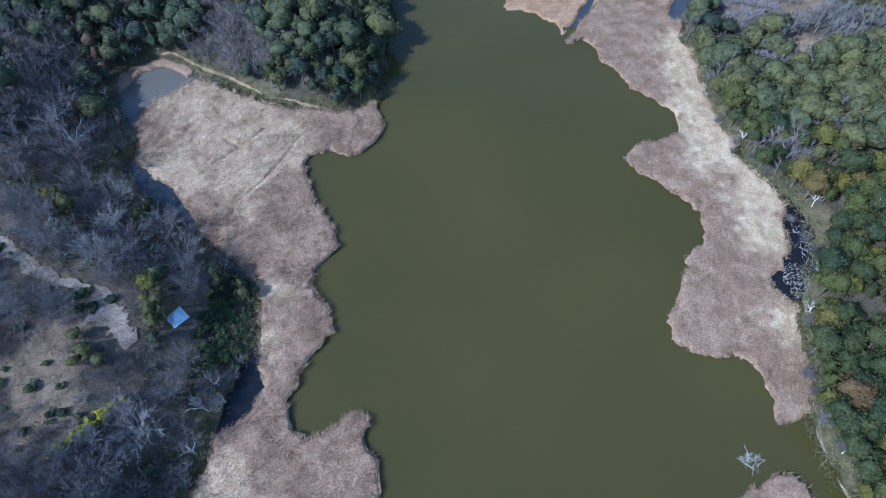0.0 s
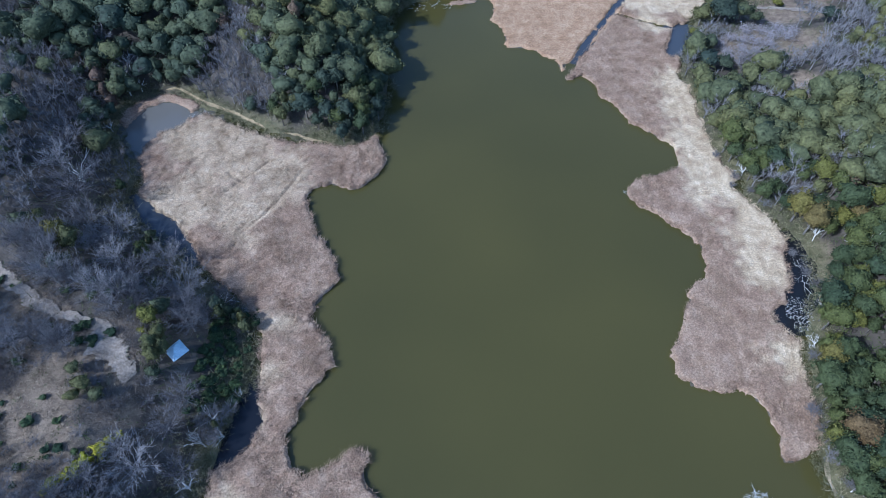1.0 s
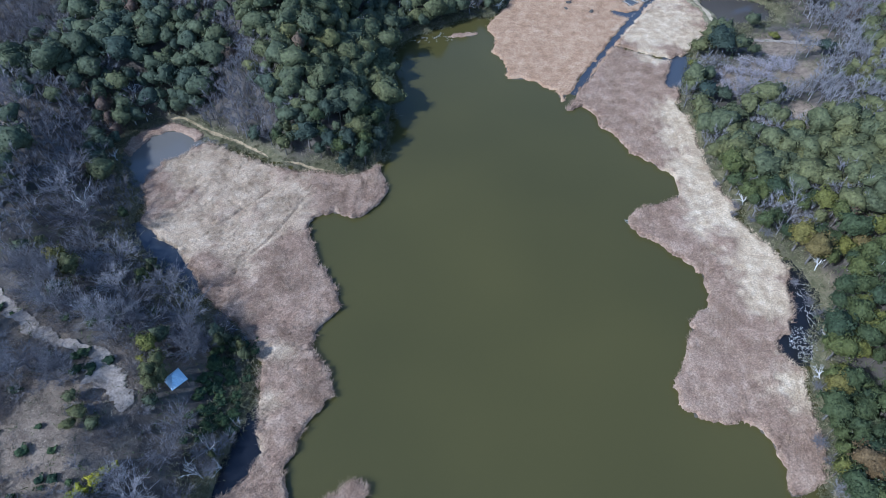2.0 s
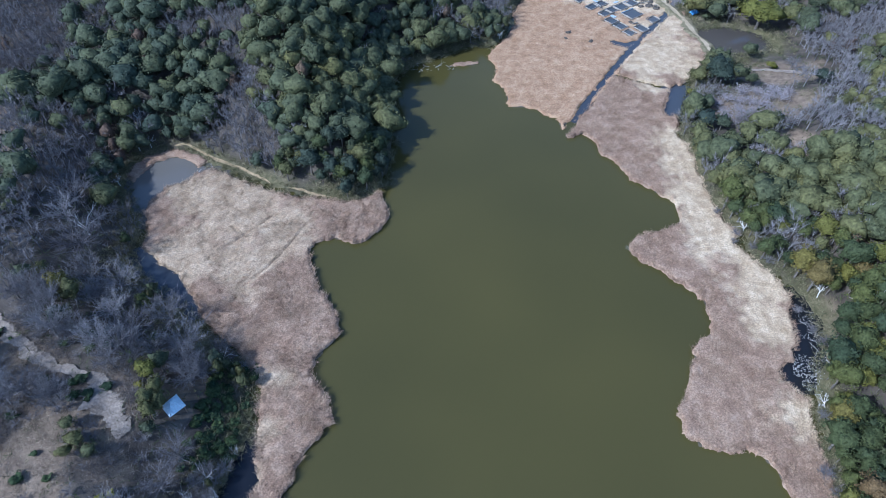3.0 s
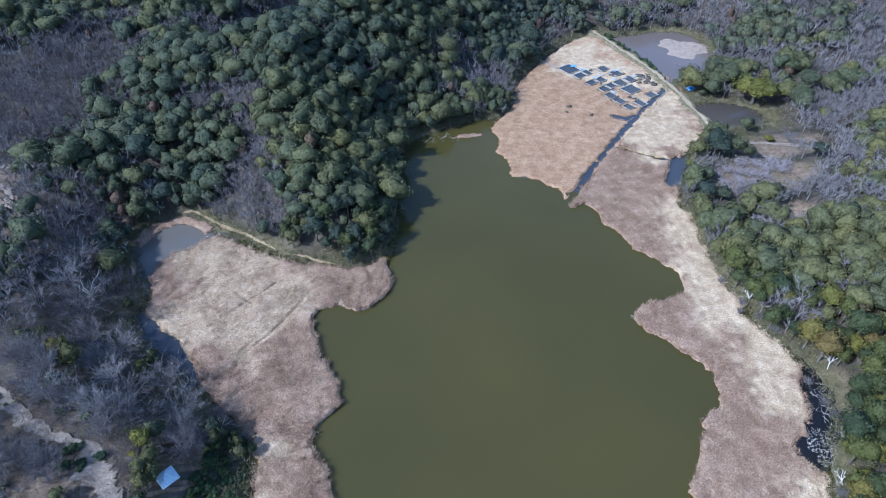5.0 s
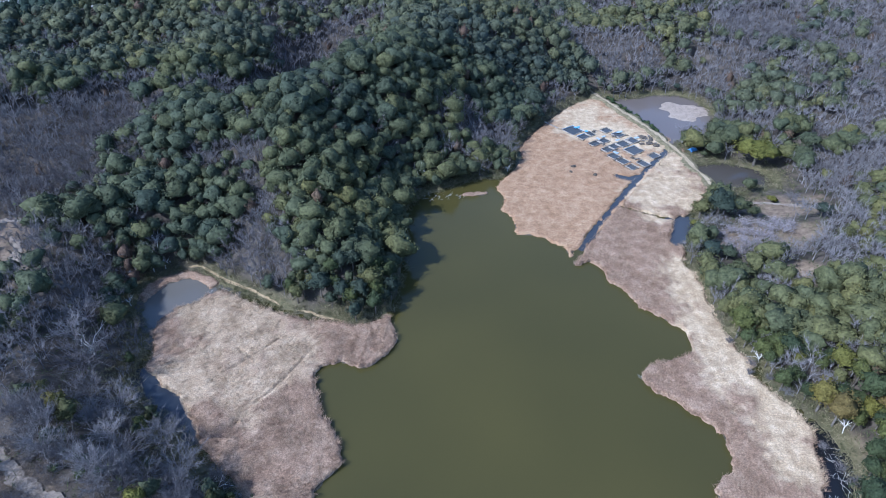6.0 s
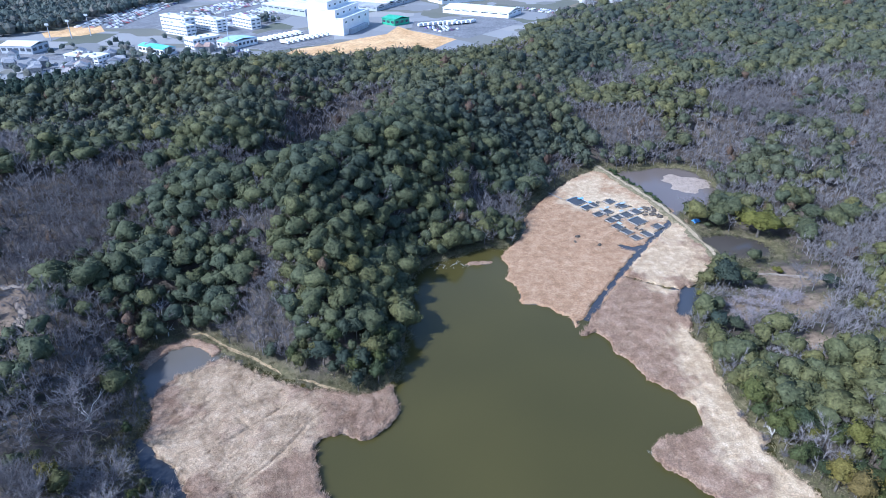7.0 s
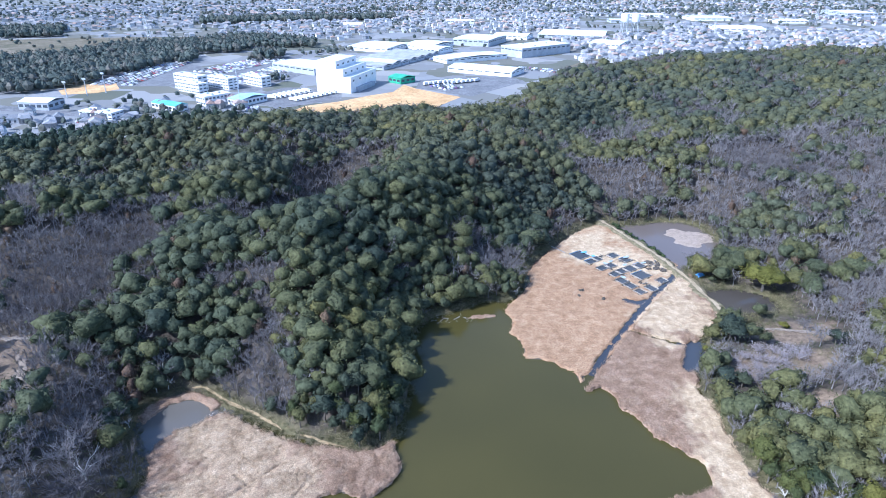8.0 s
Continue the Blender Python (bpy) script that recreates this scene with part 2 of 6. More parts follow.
NORTH_BED = [(45.0, 178.5), (95.8, 255.0), (89.6, 272.9), (80.4, 292.4), (71.4, 309.9), (60.0, 303.7), (49.5, 290.7), (39.2, 274.6), (31.2, 261.8), (27.8, 251.8), (27.4, 240.9), (20.5, 228.0), (16.1, 218.5), (18.4, 210.8), (17.5, 201.7), (21.3, 194.2), (21.7, 185.2), (27.7, 184.8), (32.4, 182.3), (37.8, 178.3)]
RIM_BED = [(-101, 147), (-98.5, 154.5), (-92, 158.8), (-84.5, 159), (-77.5, 154.5), (-79.5, 151.8), (-85, 155.6), (-90.5, 155.4), (-95, 151.5), (-98, 145)]
ISLET = [(1.5, 212), (4, 214), (8, 214.6), (11.8, 214.2), (11.5, 212.8), (6, 211.6)]
SOUTH_BED = [(56, 20), (59.3, 28.2), (63.1, 29.8), (68.9, 32.0), (71.4, 30.9), (73.1, 27.4), (72, 10), (60, 8)]
CHANNEL = np.array([(40.0, 171.0), (43.8, 177.3), (55.0, 196.7), (68.0, 216.8), (80.9, 236.1), (94.0, 253.6)])
CHANNEL_ARM = np.array([(76.0, 229.5), (71.0, 227.0), (66.3, 229.5)])
DITCH = np.array([(61.5, 206.3), (71.7, 200.6), (82.5, 195.8)])
DYKE = [(109.0, 205.0), (106.2, 214.5), (103.6, 221.5), (100.7, 234.7), (95.8, 257.1), (90.6, 272.9), (81.5, 293.0), (72.7, 313.5), (66.0, 326.0)]
WEST_BANK = [(-58, -60), (-54, -30), (-52, 0), (-51, 27.6), (-50, 32.2), (-48.5, 38), (-47.3, 44), (-46.3, 50), (-45, 55.5), (-43.4, 60), (-43.6, 65), (-45.4, 72), (-48, 78), (-53, 83), (-60, 88), (-68, 95), (-76, 101), (-83, 106), (-88, 113), (-88, 122), (-92, 130), (-97, 138), (-101, 146), (-98, 154), (-92, 158), (-84, 158.5), (-77, 153), (-66, 148), (-56, 143), (-46, 139), (-36, 137.5), (-30, 136), (-24, 138.5), (-20, 143), (-18, 160), (-18.5, 180), (-19, 203), (-10, 213), (1, 221), (9, 225.5), (15, 226)]
EAST_BANK = [(20, 229), (24.5, 240), (24.5, 252), (29, 264), (37, 277), (47, 293), (58, 306), (72, 315), (81, 310), (97, 315), (116, 317), (124, 307), (125.5, 288), (117, 270), (109, 264), (101, 261), (99.5, 256), (101.5, 244), (105, 240), (113, 242), (124, 238), (130, 229), (126, 222), (114, 219), (107, 213), (99, 211), (90, 200), (88, 190), (81.5, 178), (78.5, 170), (80.2, 160), (80, 145), (81, 134), (82.8, 127), (85, 122), (84.5, 117), (88.6, 109), (93, 102), (95, 92), (92, 82), (86, 74), (83.6, 63), (82.2, 56), (80.8, 50), (77.8, 44.5), (79, 36), (80, 20), (74, 0), (66, -60)]
west_bed, east_bed, north_bed, south_bed, rim_bed, islet = (rounded(o) for o in (WEST_SHORE + WEST_BACK, EAST_SHORE + EAST_BACK, NORTH_BED, SOUTH_BED, RIM_BED, ISLET))
basin = rounded(WEST_BANK + EAST_BANK, True, 2)
dyke = rounded(DYKE, False, 4)


def bed_distance(x, y):
    """The distance to the reed beds and the plots' flat, negative on them; the channel, its arm and the ditch cut through."""
    d = np.minimum.reduce([area_distance(x, y, o) for o in (west_bed, east_bed, north_bed, south_bed, rim_bed, islet)])
    d = np.maximum(d, 1.2 - line_distance(x, y, CHANNEL))
    d = np.maximum(d, 1.7 - line_distance(x, y, CHANNEL_ARM))
    return np.maximum(d, 0.85 - line_distance(x, y, DITCH))


# Hill crests: plan points with their height over the marsh, and a half width.
CRESTS = [
    ([(-420, 330, 17), (-250, 318, 17), (-165, 364, 18), (-110, 385, 14), (-78, 385, 9), (-12, 400, 9), (20, 420, 9)], 62),
    ([(-12, 380, 6), (-26, 310, 19), (-36, 262, 25), (-64, 224, 21), (-85, 190, 6)], 33),
    ([(-45, 172, 6), (-40, 200, 8)], 26),
    ([(-147, 265, 15), (-185, 240, 16), (-230, 215, 14)], 34),
    ([(-112, 350, 4), (-105, 290, 13), (-107, 222, 10)], 24),
    ([(-70, 310, -11), (-88, 250, -10)], 22),
    ([(20, 300, 10), (30, 350, 12)], 30),
    ([(50, 560, 6), (140, 640, 6), (260, 700, 12), (480, 760, 18)], 130),
    ([(20, 440, 4), (70, 500, 4)], 60),
    ([(100, 400, -5), (180, 520, -6)], 40),
    ([(120, 390, 8), (150, 440, 10)], 34),
    ([(210, 330, 10), (330, 460, 18), (520, 560, 34)], 110),
    ([(135, 120, 7), (165, 30, 10)], 45),
]


def hills(x, y):
    """The lift of the ridges over the plain slopes."""
    h = np.zeros(x.shape)
    for crest, wide in CRESTS:
        c = np.array(crest, float)
        best, top, near = np.zeros(x.shape), np.zeros(x.shape), np.full(x.shape, 1e9)
        for (ax, ay, az), (bx, by, bz) in zip(c[:-1], c[1:]):
            t = np.clip(((x - ax) * (bx - ax) + (y - ay) * (by - ay)) / ((bx - ax) ** 2 + (by - ay) ** 2), 0, 1)
            q = (x - ax - t * (bx - ax)) ** 2 + (y - ay - t * (by - ay)) ** 2
            k = 1 / (q + 30.0)
            top, best = top + (az + t * (bz - az)) * k, best + k * 1.0
            near = np.minimum(near, q)
        h = h + top / best * np.exp(-near / wide**2)
    return h


def height(x, y):
    """The ground's height over the pond's level."""
    x, y = np.asarray(x, float), np.asarray(y, float)
    d = area_distance(x, y, basin)
    out = np.clip(d, 0, None)
    east = smooth01((x + 40) / 90)
    h = 1.1 * (1 - np.exp(-out / 2.5)) + (10.5 - 5.5 * east) * smooth01((out - 1) / (24 + 21 * east))
    rise = smooth01(out / 55)
    h = h + hills(x, y) * rise
    h = h + (value_noise(x, y, 28, 3) - 0.5) * 3.0 * smooth01(out / 30) + (value_noise(x, y, 62, 8) - 0.5) * 12.0 * smooth01((out - 40) / 80) + (value_noise(x, y, 9, 5) - 0.5) * 0.8 * smooth01(out / 10)
    far = smooth01((np.hypot(x, y) - 430) / 60) * plain_mask(x, y)
    h = h * (1 - far) + 5.0 * far
    bed = bed_distance(x, y)
    low = np.where(bed < 0, 0.12, -0.1 - 0.9 * smooth01(bed / 1.5))
    return np.where(d < 0, low, h)


def plain_mask(x, y):
    """1 where the town's plain lies behind the hills."""
    az, r = np.degrees(np.arctan2(x, y)), np.hypot(x, y)
    edge = np.interp(az, [-60, -38, -24, -11, -2, 3, 8, 14, 19, 32, 60], [480, 490, 480, 480, 485, 500, 690, 790, 880, 1050, 1300])
    return smooth01((r - edge) / 50)


CLEARINGS = [(-93, 73, 10, 5), (-72, 62, 9, 8), (-108, 80, 14, 5), (-88, 54, 13, 9), (-86, 41, 15, 11), (-98, 40, 12, 12), (-66, 49.5, 4, 3), (-140, 143, 10, 15), (-137, 180, 13, 5), (-150, 160, 10, 10), (105, 179, 15, 12), (120, 182, 9, 9), (125, 204, 18, 9), (110, 158, 8, 8), (97, 96, 5, 4), (93, 86, 3, 7)]


def dry_mask(x, y):
    d = np.minimum.reduce([np.hypot((x - a) / rx, (y - b) / ry) for a, b, rx, ry in CLEARINGS])
    return 1 - smooth01((d - 0.75 + (value_noise(x, y, 5, 9) - 0.5) * 0.5) / 0.4)


def spaced(lo, hi, fine, far_lo, far_hi):
    mid = np.arange(lo, hi, fine)
    left, right, step = [lo], [mid[-1]], fine
    while left[-1] > far_lo:
        step *= 1.13
        left.append(max(left[-1] - min(step, 260), far_lo))
    step = fine
    while right[-1] < far_hi:
        step *= 1.13
        right.append(min(right[-1] + min(step, 260), far_hi))
    return np.r_[left[:0:-1], mid, right[1:]]


gx, gy = spaced(-150, 150, 1.7, -3200, 3200), spaced(10, 330, 1.7, -900, 4700)
X, Y = np.meshgrid(gx, gy)
Z = height(X, Y)
nx, ny = len(gx), len(gy)
idx = np.arange(nx * ny).reshape(ny, nx)
quads = np.stack([idx[:-1, :-1], idx[:-1, 1:], idx[1:, 1:], idx[1:, :-1]], -1).reshape(-1, 4)
near_shore = area_distance(X, Y, basin)
ground = new("ground", mesh_from("ground", np.stack([X, Y, Z], -1).reshape(-1, 3), quads, GROUND, smooth=True, floats={
    "dry": dry_mask(X, Y).ravel(), "marsh": (near_shore < 0.2).ravel() * 1.0, "bank": (smooth01((6.5 - near_shore) / 4) * (near_shore > -1.5) * np.clip(0.55 + 1.1 * (value_noise(X, Y, 9, 45) - 0.3), 0, 1)).ravel(), "plain": plain_mask(X, Y).ravel()}))
tagged(ground, "leaf-strewn hilly ground round the pond with dry grass clearings", "ground", kind="structure")

wq = np.array([(-140, -80, 0), (160, -80, 0), (160, 250, 0), (-140, 250, 0)], float)
tagged(new("water", mesh_from("water", wq, np.array([[0, 1, 2, 3]]), WATER)), "still murky olive-green water of a large pond", "water", kind="structure")


def pool(outline, mat, label):
    v = np.array([(x, y, 0.02) for x, y in outline], float)
    tagged(new("water", mesh_from("water", v, np.arange(len(v))[None], mat)), label, "water", kind="structure")


pool([(111, 205), (150, 205), (150, 250), (99.2, 250), (102.3, 235), (105, 222), (107, 214.5)], MIRROR_DARK_WATER, "brown water of a small pool below the dyke, painted dark for mirrored trees")
pool([(150, 250), (150, 335), (70, 335), (75, 313), (83, 294), (92, 273.5), (97.5, 257), (99.2, 250)], SILT_WATER, "shallow pinkish-brown water of a silted upper pond")
pool([(-106, 124), (-80, 124), (-68, 147), (-72, 160), (-106, 164)], POND_WATER, "grey shallow water behind the reeds")
pool([(42.5, 176.5), (45.2, 175.5), (57, 195.5), (70.3, 216), (83, 235.5), (96.4, 253), (93.5, 255.5), (80, 238.5), (72, 230), (66, 232), (65, 228), (70, 224.5), (66, 218), (53.5, 198)], SKY_TINT_WATER, "still water in a straight channel through the reeds, sky reflection painted blue-grey")
pool([(75, 178), (82, 177), (86, 186), (90, 198), (84, 201), (76, 196)], SKY_TINT_WATER, "still water of a small pool beside the bank, sky reflection painted blue-grey")
pool([(-93, 114), (-86, 104), (-66, 91), (-59, 95), (-69, 106), (-83, 119)], SKY_TINT_WATER, "water between the reeds and the wooded bank, shade and sky painted blue-grey")
pool([(-50, 38), (-44, 40.5), (-41.5, 43.5), (-38.5, 50), (-40.6, 57.5), (-43, 62), (-48, 58)], SHADE_PAINTED_WATER, "water below the wooded bank, its shade painted in as dark blue-grey")
pool([(79, 72), (100, 72), (100, 104), (89, 104), (88, 96), (86, 88), (80, 81)], DARK_WATER, "dark pool littered with bleached branches, shade painted into its black")


# ---- reed beds ----
PALE = [(79, 150, 9), (76, 138, 9), (74, 128, 6), (80, 118, 8), (84, 105, 8), (82, 92, 6), (76, 165, 6), (80, 66, 7), (88, 225, 14), (95, 210, 12), (80, 212, 10), (88, 240, 10), (74, 200, 6), (60, 290, 16), (72, 275, 16), (84, 262, 10), (58, 272, 12), (-62, 128, 17), (-72, 138, 12), (-48, 122, 9), (-42, 75, 4), (-41, 62, 4), (-74, 114, 10), (-56, 110, 9), (-46, 30, 6), (-42, 52, 3)]
TRACKS = [[(-56.9, 101.1), (-52.4, 105.8), (-48.0, 111.9), (-44.9, 117.5), (-39.4, 130.4)], [(-55.6, 100.4), (-51.2, 105.0), (-46.8, 111.2), (-43.7, 117.0), (-38.2, 129.6)], [(-62.3, 124.0), (-57.6, 126.5), (-50.5, 131.5)], [(-70, 133.5), (-62, 132.8), (-56, 134.0)]]
TRODDEN = [[(-62.9, 116.1), (-57.6, 121.7), (-51.5, 128.7)], [(-62.1, 124.5), (-57.6, 121.5)], [(-54.0, 102.9), (-49.6, 108.2), (-46.1, 114.4), (-43.0, 121.0), (-40.6, 126.6)], [(-60.0, 118.0), (-59.0, 118.2)], [(-59.2, 115.5), (-58.8, 115.6)], [(-52.6, 126.3), (-52.0, 126.6)], [(-44.3, 122.5), (-43.8, 123.2)], [(-42.8, 125.6), (-42.2, 126.6)], [(-66.0, 111.9), (-65.8, 112.3)], [(-55.5, 98.4), (-55.0, 98.9)], [(77, 96), (77.5, 96.5)]]


def pale_at(x, y):
    d = np.minimum.reduce([np.hypot(x - a, y - b) / r for a, b, r in PALE])
    track = np.minimum.reduce([line_distance(x, y, np.array(t)) for t in TRACKS])
    d = np.where(track < 0.45, 0.0, d)
    return (1 - smooth01((d - 0.6 + (value_noise(x, y, 7, 21) - 0.5) * 1.0 + (value_noise(x, y, 1.6, 22) - 0.5) * 0.7) / 0.9)) * np.where(x > 20, 0.95, 0.62)

# Dug plots on the flat: place, sides, and how far they are lined with blue sheeting.
PLOTS = [(54.3, 272.2, 6.5, 6.8, 2), (58.5, 265.7, 5.0, 3.6, 1), (61.9, 268.6, 3.4, 3.6, 0), (70.1, 272.7, 4.5, 3.6, 0), (75.1, 268.3, 4.4, 4.3, 1), (62.8, 258.9, 5.3, 3.2, 0), (66.8, 261.4, 4.6, 3.5, 0), (67.3, 253.0, 4.6, 3.5, 0), (70.6, 255.8, 4.2, 3.4, 0), (75.3, 258.9, 5.0, 4.2, 0), (80.2, 262.4, 4.2, 4.4, 1), (78.9, 252.6, 6.5, 5.6, 1), (68.8, 246.7, 3.8, 3.9, 0), (71.8, 242.0, 3.8, 4.2, 0), (74.6, 236.8, 3.5, 3.9, 0), (80.3, 240.2, 3.4, 4.6, 0), (86.5, 247.7, 4.3, 3.6, 0)]


PLOTS = [(px, py, w * 1.14, d * 1.12, k) for px, py, w, d, k in PLOTS]


def plot_distance(x, y):
    """The distance to the dug plots, negative in them."""
    c, s = math.cos(radians(37)), math.sin(radians(37))
    best = np.full(np.shape(x), 1e9)
    for px, py, w, d, _ in PLOTS:
        u, v = (x - px) * c + (y - py) * s, (y - py) * c - (x - px) * s
        best = np.minimum(best, np.maximum(np.abs(u) - w / 2, np.abs(v) - d / 2))
    return best


def blades(rng, x, y, base, tall, wide):
    """One leaning, tapering stalk for each place, bent the way its neighbours are."""
    n = len(x)
    a = 9.0 * value_noise(x, y, 6.0, 61) + 5.0 * value_noise(x, y, 1.8, 62) + rng.normal(size=n) * 0.8
    lean = rng.uniform(0.15, 1.0, n) * tall
    b = a + rng.uniform(1, 2, n)
    p = np.stack([x, y, base], -1)
    side = np.stack([np.cos(b), np.sin(b), 0 * b], -1) * (wide * rng.uniform(0.6, 1.4, n))[:, None] / 2
    tip = p + np.stack([np.cos(a) * lean, np.sin(a) * lean, tall * rng.uniform(0.35, 0.85, n)], -1)
    v = np.stack([p - side, p + side, tip], 1).reshape(-1, 3)
    return v, np.arange(3 * n).reshape(-1, 3)


def reed_bed(name, outline, tall, step, per_m2, seed, label, mat=REED):
    rng = np.random.default_rng(seed)
    lo, hi = outline.min(0) - 2, outline.max(0) + 2
    lo[1] = max(lo[1], 8.0)
    xs, ys = np.arange(lo[0], hi[0], step), np.arange(lo[1], hi[1], step)
    x, y = np.meshgrid(xs, ys)
    x = x + rng.uniform(-0.3, 0.3, x.shape) * step
    y = y + rng.uniform(-0.3, 0.3, y.shape) * step

    def edge(x, y):
        d = np.maximum(np.maximum(area_distance(x, y, outline), bed_distance(x, y)), 0.1 - plot_distance(x, y))
        return d + (value_noise(x, y, 2.4, seed) - 0.5) * 1.3 + (value_noise(x, y, 0.9, seed + 1) - 0.5) * 0.9

    d = edge(x, y)
    sx, sy = edge(x + 0.1, y) - d, edge(x, y + 0.1) - d
    k = np.where((d > 0) & (d < 2 * step), 0.1 * d / np.clip(sx**2 + sy**2, 0.002, None), 0) * 0.97
    lim = np.clip(np.hypot(k * sx, k * sy), 1.0 * step, None) / (1.0 * step)
    x, y = x - k * sx / lim, y - k * sy / lim
    pale = pale_at(x, y)
    top = tall * (1 - 0.3 * pale) * (0.5 + 0.25 * value_noise(x, y, 4.5, seed + 2) + 0.14 * rng.uniform(-0.5, 0.5, x.shape))
    for t in TRODDEN:
        top = np.where(line_distance(x, y, np.array(t)) < 0.32, 0.3 * top, top)
    z = np.where(d < 0, top * smooth01(-d / 0.5 + 0.45), -0.25)
    n = np.arange(x.size).reshape(x.shape)
    inside = d < 0
    keep = inside[:-1, :-1] | inside[:-1, 1:] | inside[1:, 1:] | inside[1:, :-1]
    q = np.stack([n[:-1, :-1], n[:-1, 1:], n[1:, 1:], n[1:, :-1]], -1)[keep]
    tri = np.concatenate([q[:, [0, 1, 2]], q[:, [0, 2, 3]]])
    verts, pl = np.stack([x, y, z], -1).reshape(-1, 3), pale.ravel()
    m = int(np.prod(hi - lo) * per_m2)
    bx, by = rng.uniform(lo[0], hi[0], m), rng.uniform(lo[1], hi[1], m)
    bd = edge(bx, by)
    on = bd < 0.3
    for t in TRODDEN:
        on &= line_distance(bx, by, np.array(t)) > 0.4
    bx, by = bx[on], by[on]
    bp = pale_at(bx, by)
    bv, bf = blades(rng, bx, by, 0.42 * tall * (1 - 0.3 * bp), tall * (0.75 - 0.25 * bp), 0.1)
    used = np.unique(tri)
    new_id = np.zeros(len(verts), int)
    new_id[used] = np.arange(len(used))
    verts, pl, tri = verts[used], pl[used], new_id[tri]
    allv, allf = np.concatenate([verts, bv]), np.concatenate([tri, bf + len(verts)])
    ob = new(name, mesh_from(name, allv, allf, mat, smooth=True, floats={"pale": np.r_[pl, np.repeat(np.clip(bp + rng.uniform(-0.3, 0.42, len(bp)), 0, 1), 3)]}))
    return tagged(ob, label, "reeds", "reed beds", "stuff")


reed_bed("reed_bed", west_bed, 1.9, 0.5, 30.0, 11, "pinkish-brown dry winter reeds with trodden streaks standing in the pond's edge")
reed_bed("reed_bed", east_bed, 1.6, 0.5, 24.0, 12, "grey-brown dry reeds with a bleached flattened strip along the bank")
reed_bed("reed_bed", north_bed, 0.9, 0.7, 11.0, 13, "tan mown reeds on the flat beside the sampling plots", STUBBLE)
reed_bed("reed_bed", rim_bed, 1.3, 0.6, 8.0, 15, "narrow fringe of pale dry reeds round a shallow pool")
reed_bed("reed_bed", islet, 0.7, 0.4, 10.0, 16, "tiny islet of pale dry reeds near the north shore")
reed_bed("reed_bed", south_bed, 1.7, 0.6, 6.0, 14, "small grey tuft of dry reeds in the water")


# ---- trees ----
def icosphere(level):
    bm = bmesh.new()
    bmesh.ops.create_icosphere(bm, subdivisions=level, radius=1.0)
    v, f = np.array([p.co for p in bm.verts]), np.array([[p.index for p in t.verts] for t in bm.faces])
    bm.free()
    return v, f


ICO = {k: icosphere(k) for k in (1, 2, 3)}


def crown_shape(rng, level, cards, card, lobes=9, flat=0.75):
    """A lumpy crown of radius about 1, centred 0.0: a rounded mass of many small domes with loose leaf sprays on it."""
    up0 = 1 - 1.25 * (np.arange(lobes) + 0.5) / lobes
    turn = np.arange(lobes) * 2.39996 + rng.normal(size=lobes) * 0.5
    c = np.stack([np.sqrt(np.clip(1 - up0**2, 0, 1)) * np.cos(turn), np.sqrt(np.clip(1 - up0**2, 0, 1)) * np.sin(turn), up0], -1)
    lean, phase = rng.uniform(0.08, 0.24), rng.uniform(0, 6.28, 2)
    wobble = 1 + lean * np.cos(2 * turn + phase[0]) + 0.14 * np.cos(3 * turn + phase[1])
    c = c * (rng.uniform(0.45, 0.84, lobes) * wobble)[:, None] * (1, 1, 0.9)
    rad = rng.uniform(0.6, 1.35, lobes) * 1.0 / math.sqrt(lobes)
    c, rad = np.r_[[(0, 0, 0.0)], c], np.r_[0.5, rad]

    def reach(w):
        b = w @ c.T
        disc = b**2 - (c**2).sum(1) + rad**2
        far = np.where(disc > 0, b + np.sqrt(np.clip(disc, 0, None)), 0.3)
        return far.max(1), far.argmax(1)

    v, f = ICO[level]
    core = v * (reach(v)[0] * rng.uniform(0.84, 0.96, len(v)))[:, None]
    f = f[v[f][:, :, 2].max(1) > -0.25]
    w = rng.normal(size=(cards, 3))
    w[:, 2] = np.abs(w[:, 2]) * 1.2 - 0.4
    w /= np.linalg.norm(w, axis=1)[:, None]
    far, lobe = reach(w)
    p = w * (far * rng.uniform(0.87, 1.06, cards))[:, None]
    up = (w * far[:, None] - c[lobe]) / rad[lobe, None] + w * 0.3 + rng.normal(size=w.shape) * 0.4
    up /= np.linalg.norm(up, axis=1)[:, None]
    s = np.cross(up, rng.normal(size=w.shape))
    s /= np.linalg.norm(s, axis=1)[:, None] + 1e-9
    t = np.cross(up, s)
    k = (card * rng.uniform(0.6, 1.4, cards))[:, None]
    cv = np.stack([p - s * k * 0.6 - t * k * 0.4, p + s * k * 0.6 - t * k * 0.4, p + t * k * 0.8], 1).reshape(-1, 3)
    v, f = np.concatenate([core, cv]), np.concatenate([f, np.arange(3 * cards).reshape(-1, 3) + len(core)])
    v[:, 2] *= flat
    return v, f


def tube(a, b, ra, rb, sides=3):
    a, b = np.array(a, float), np.array(b, float)
    w = (b - a) / (np.linalg.norm(b - a) + 1e-9)
    s = np.cross(w, (0.3, 0.9, 0.2))
    s /= np.linalg.norm(s) + 1e-9
    t = np.cross(w, s)
    ang = np.arange(sides) * 2 * np.pi / sides
    ring = np.cos(ang)[:, None] * s + np.sin(ang)[:, None] * t
    v = np.concatenate([a + ring * ra, b + ring * rb])
    i = np.arange(sides)
    j = (i + 1) % sides
    return v, np.concatenate([np.stack([i, j, j + sides], -1), np.stack([i, j + sides, i + sides], -1)])


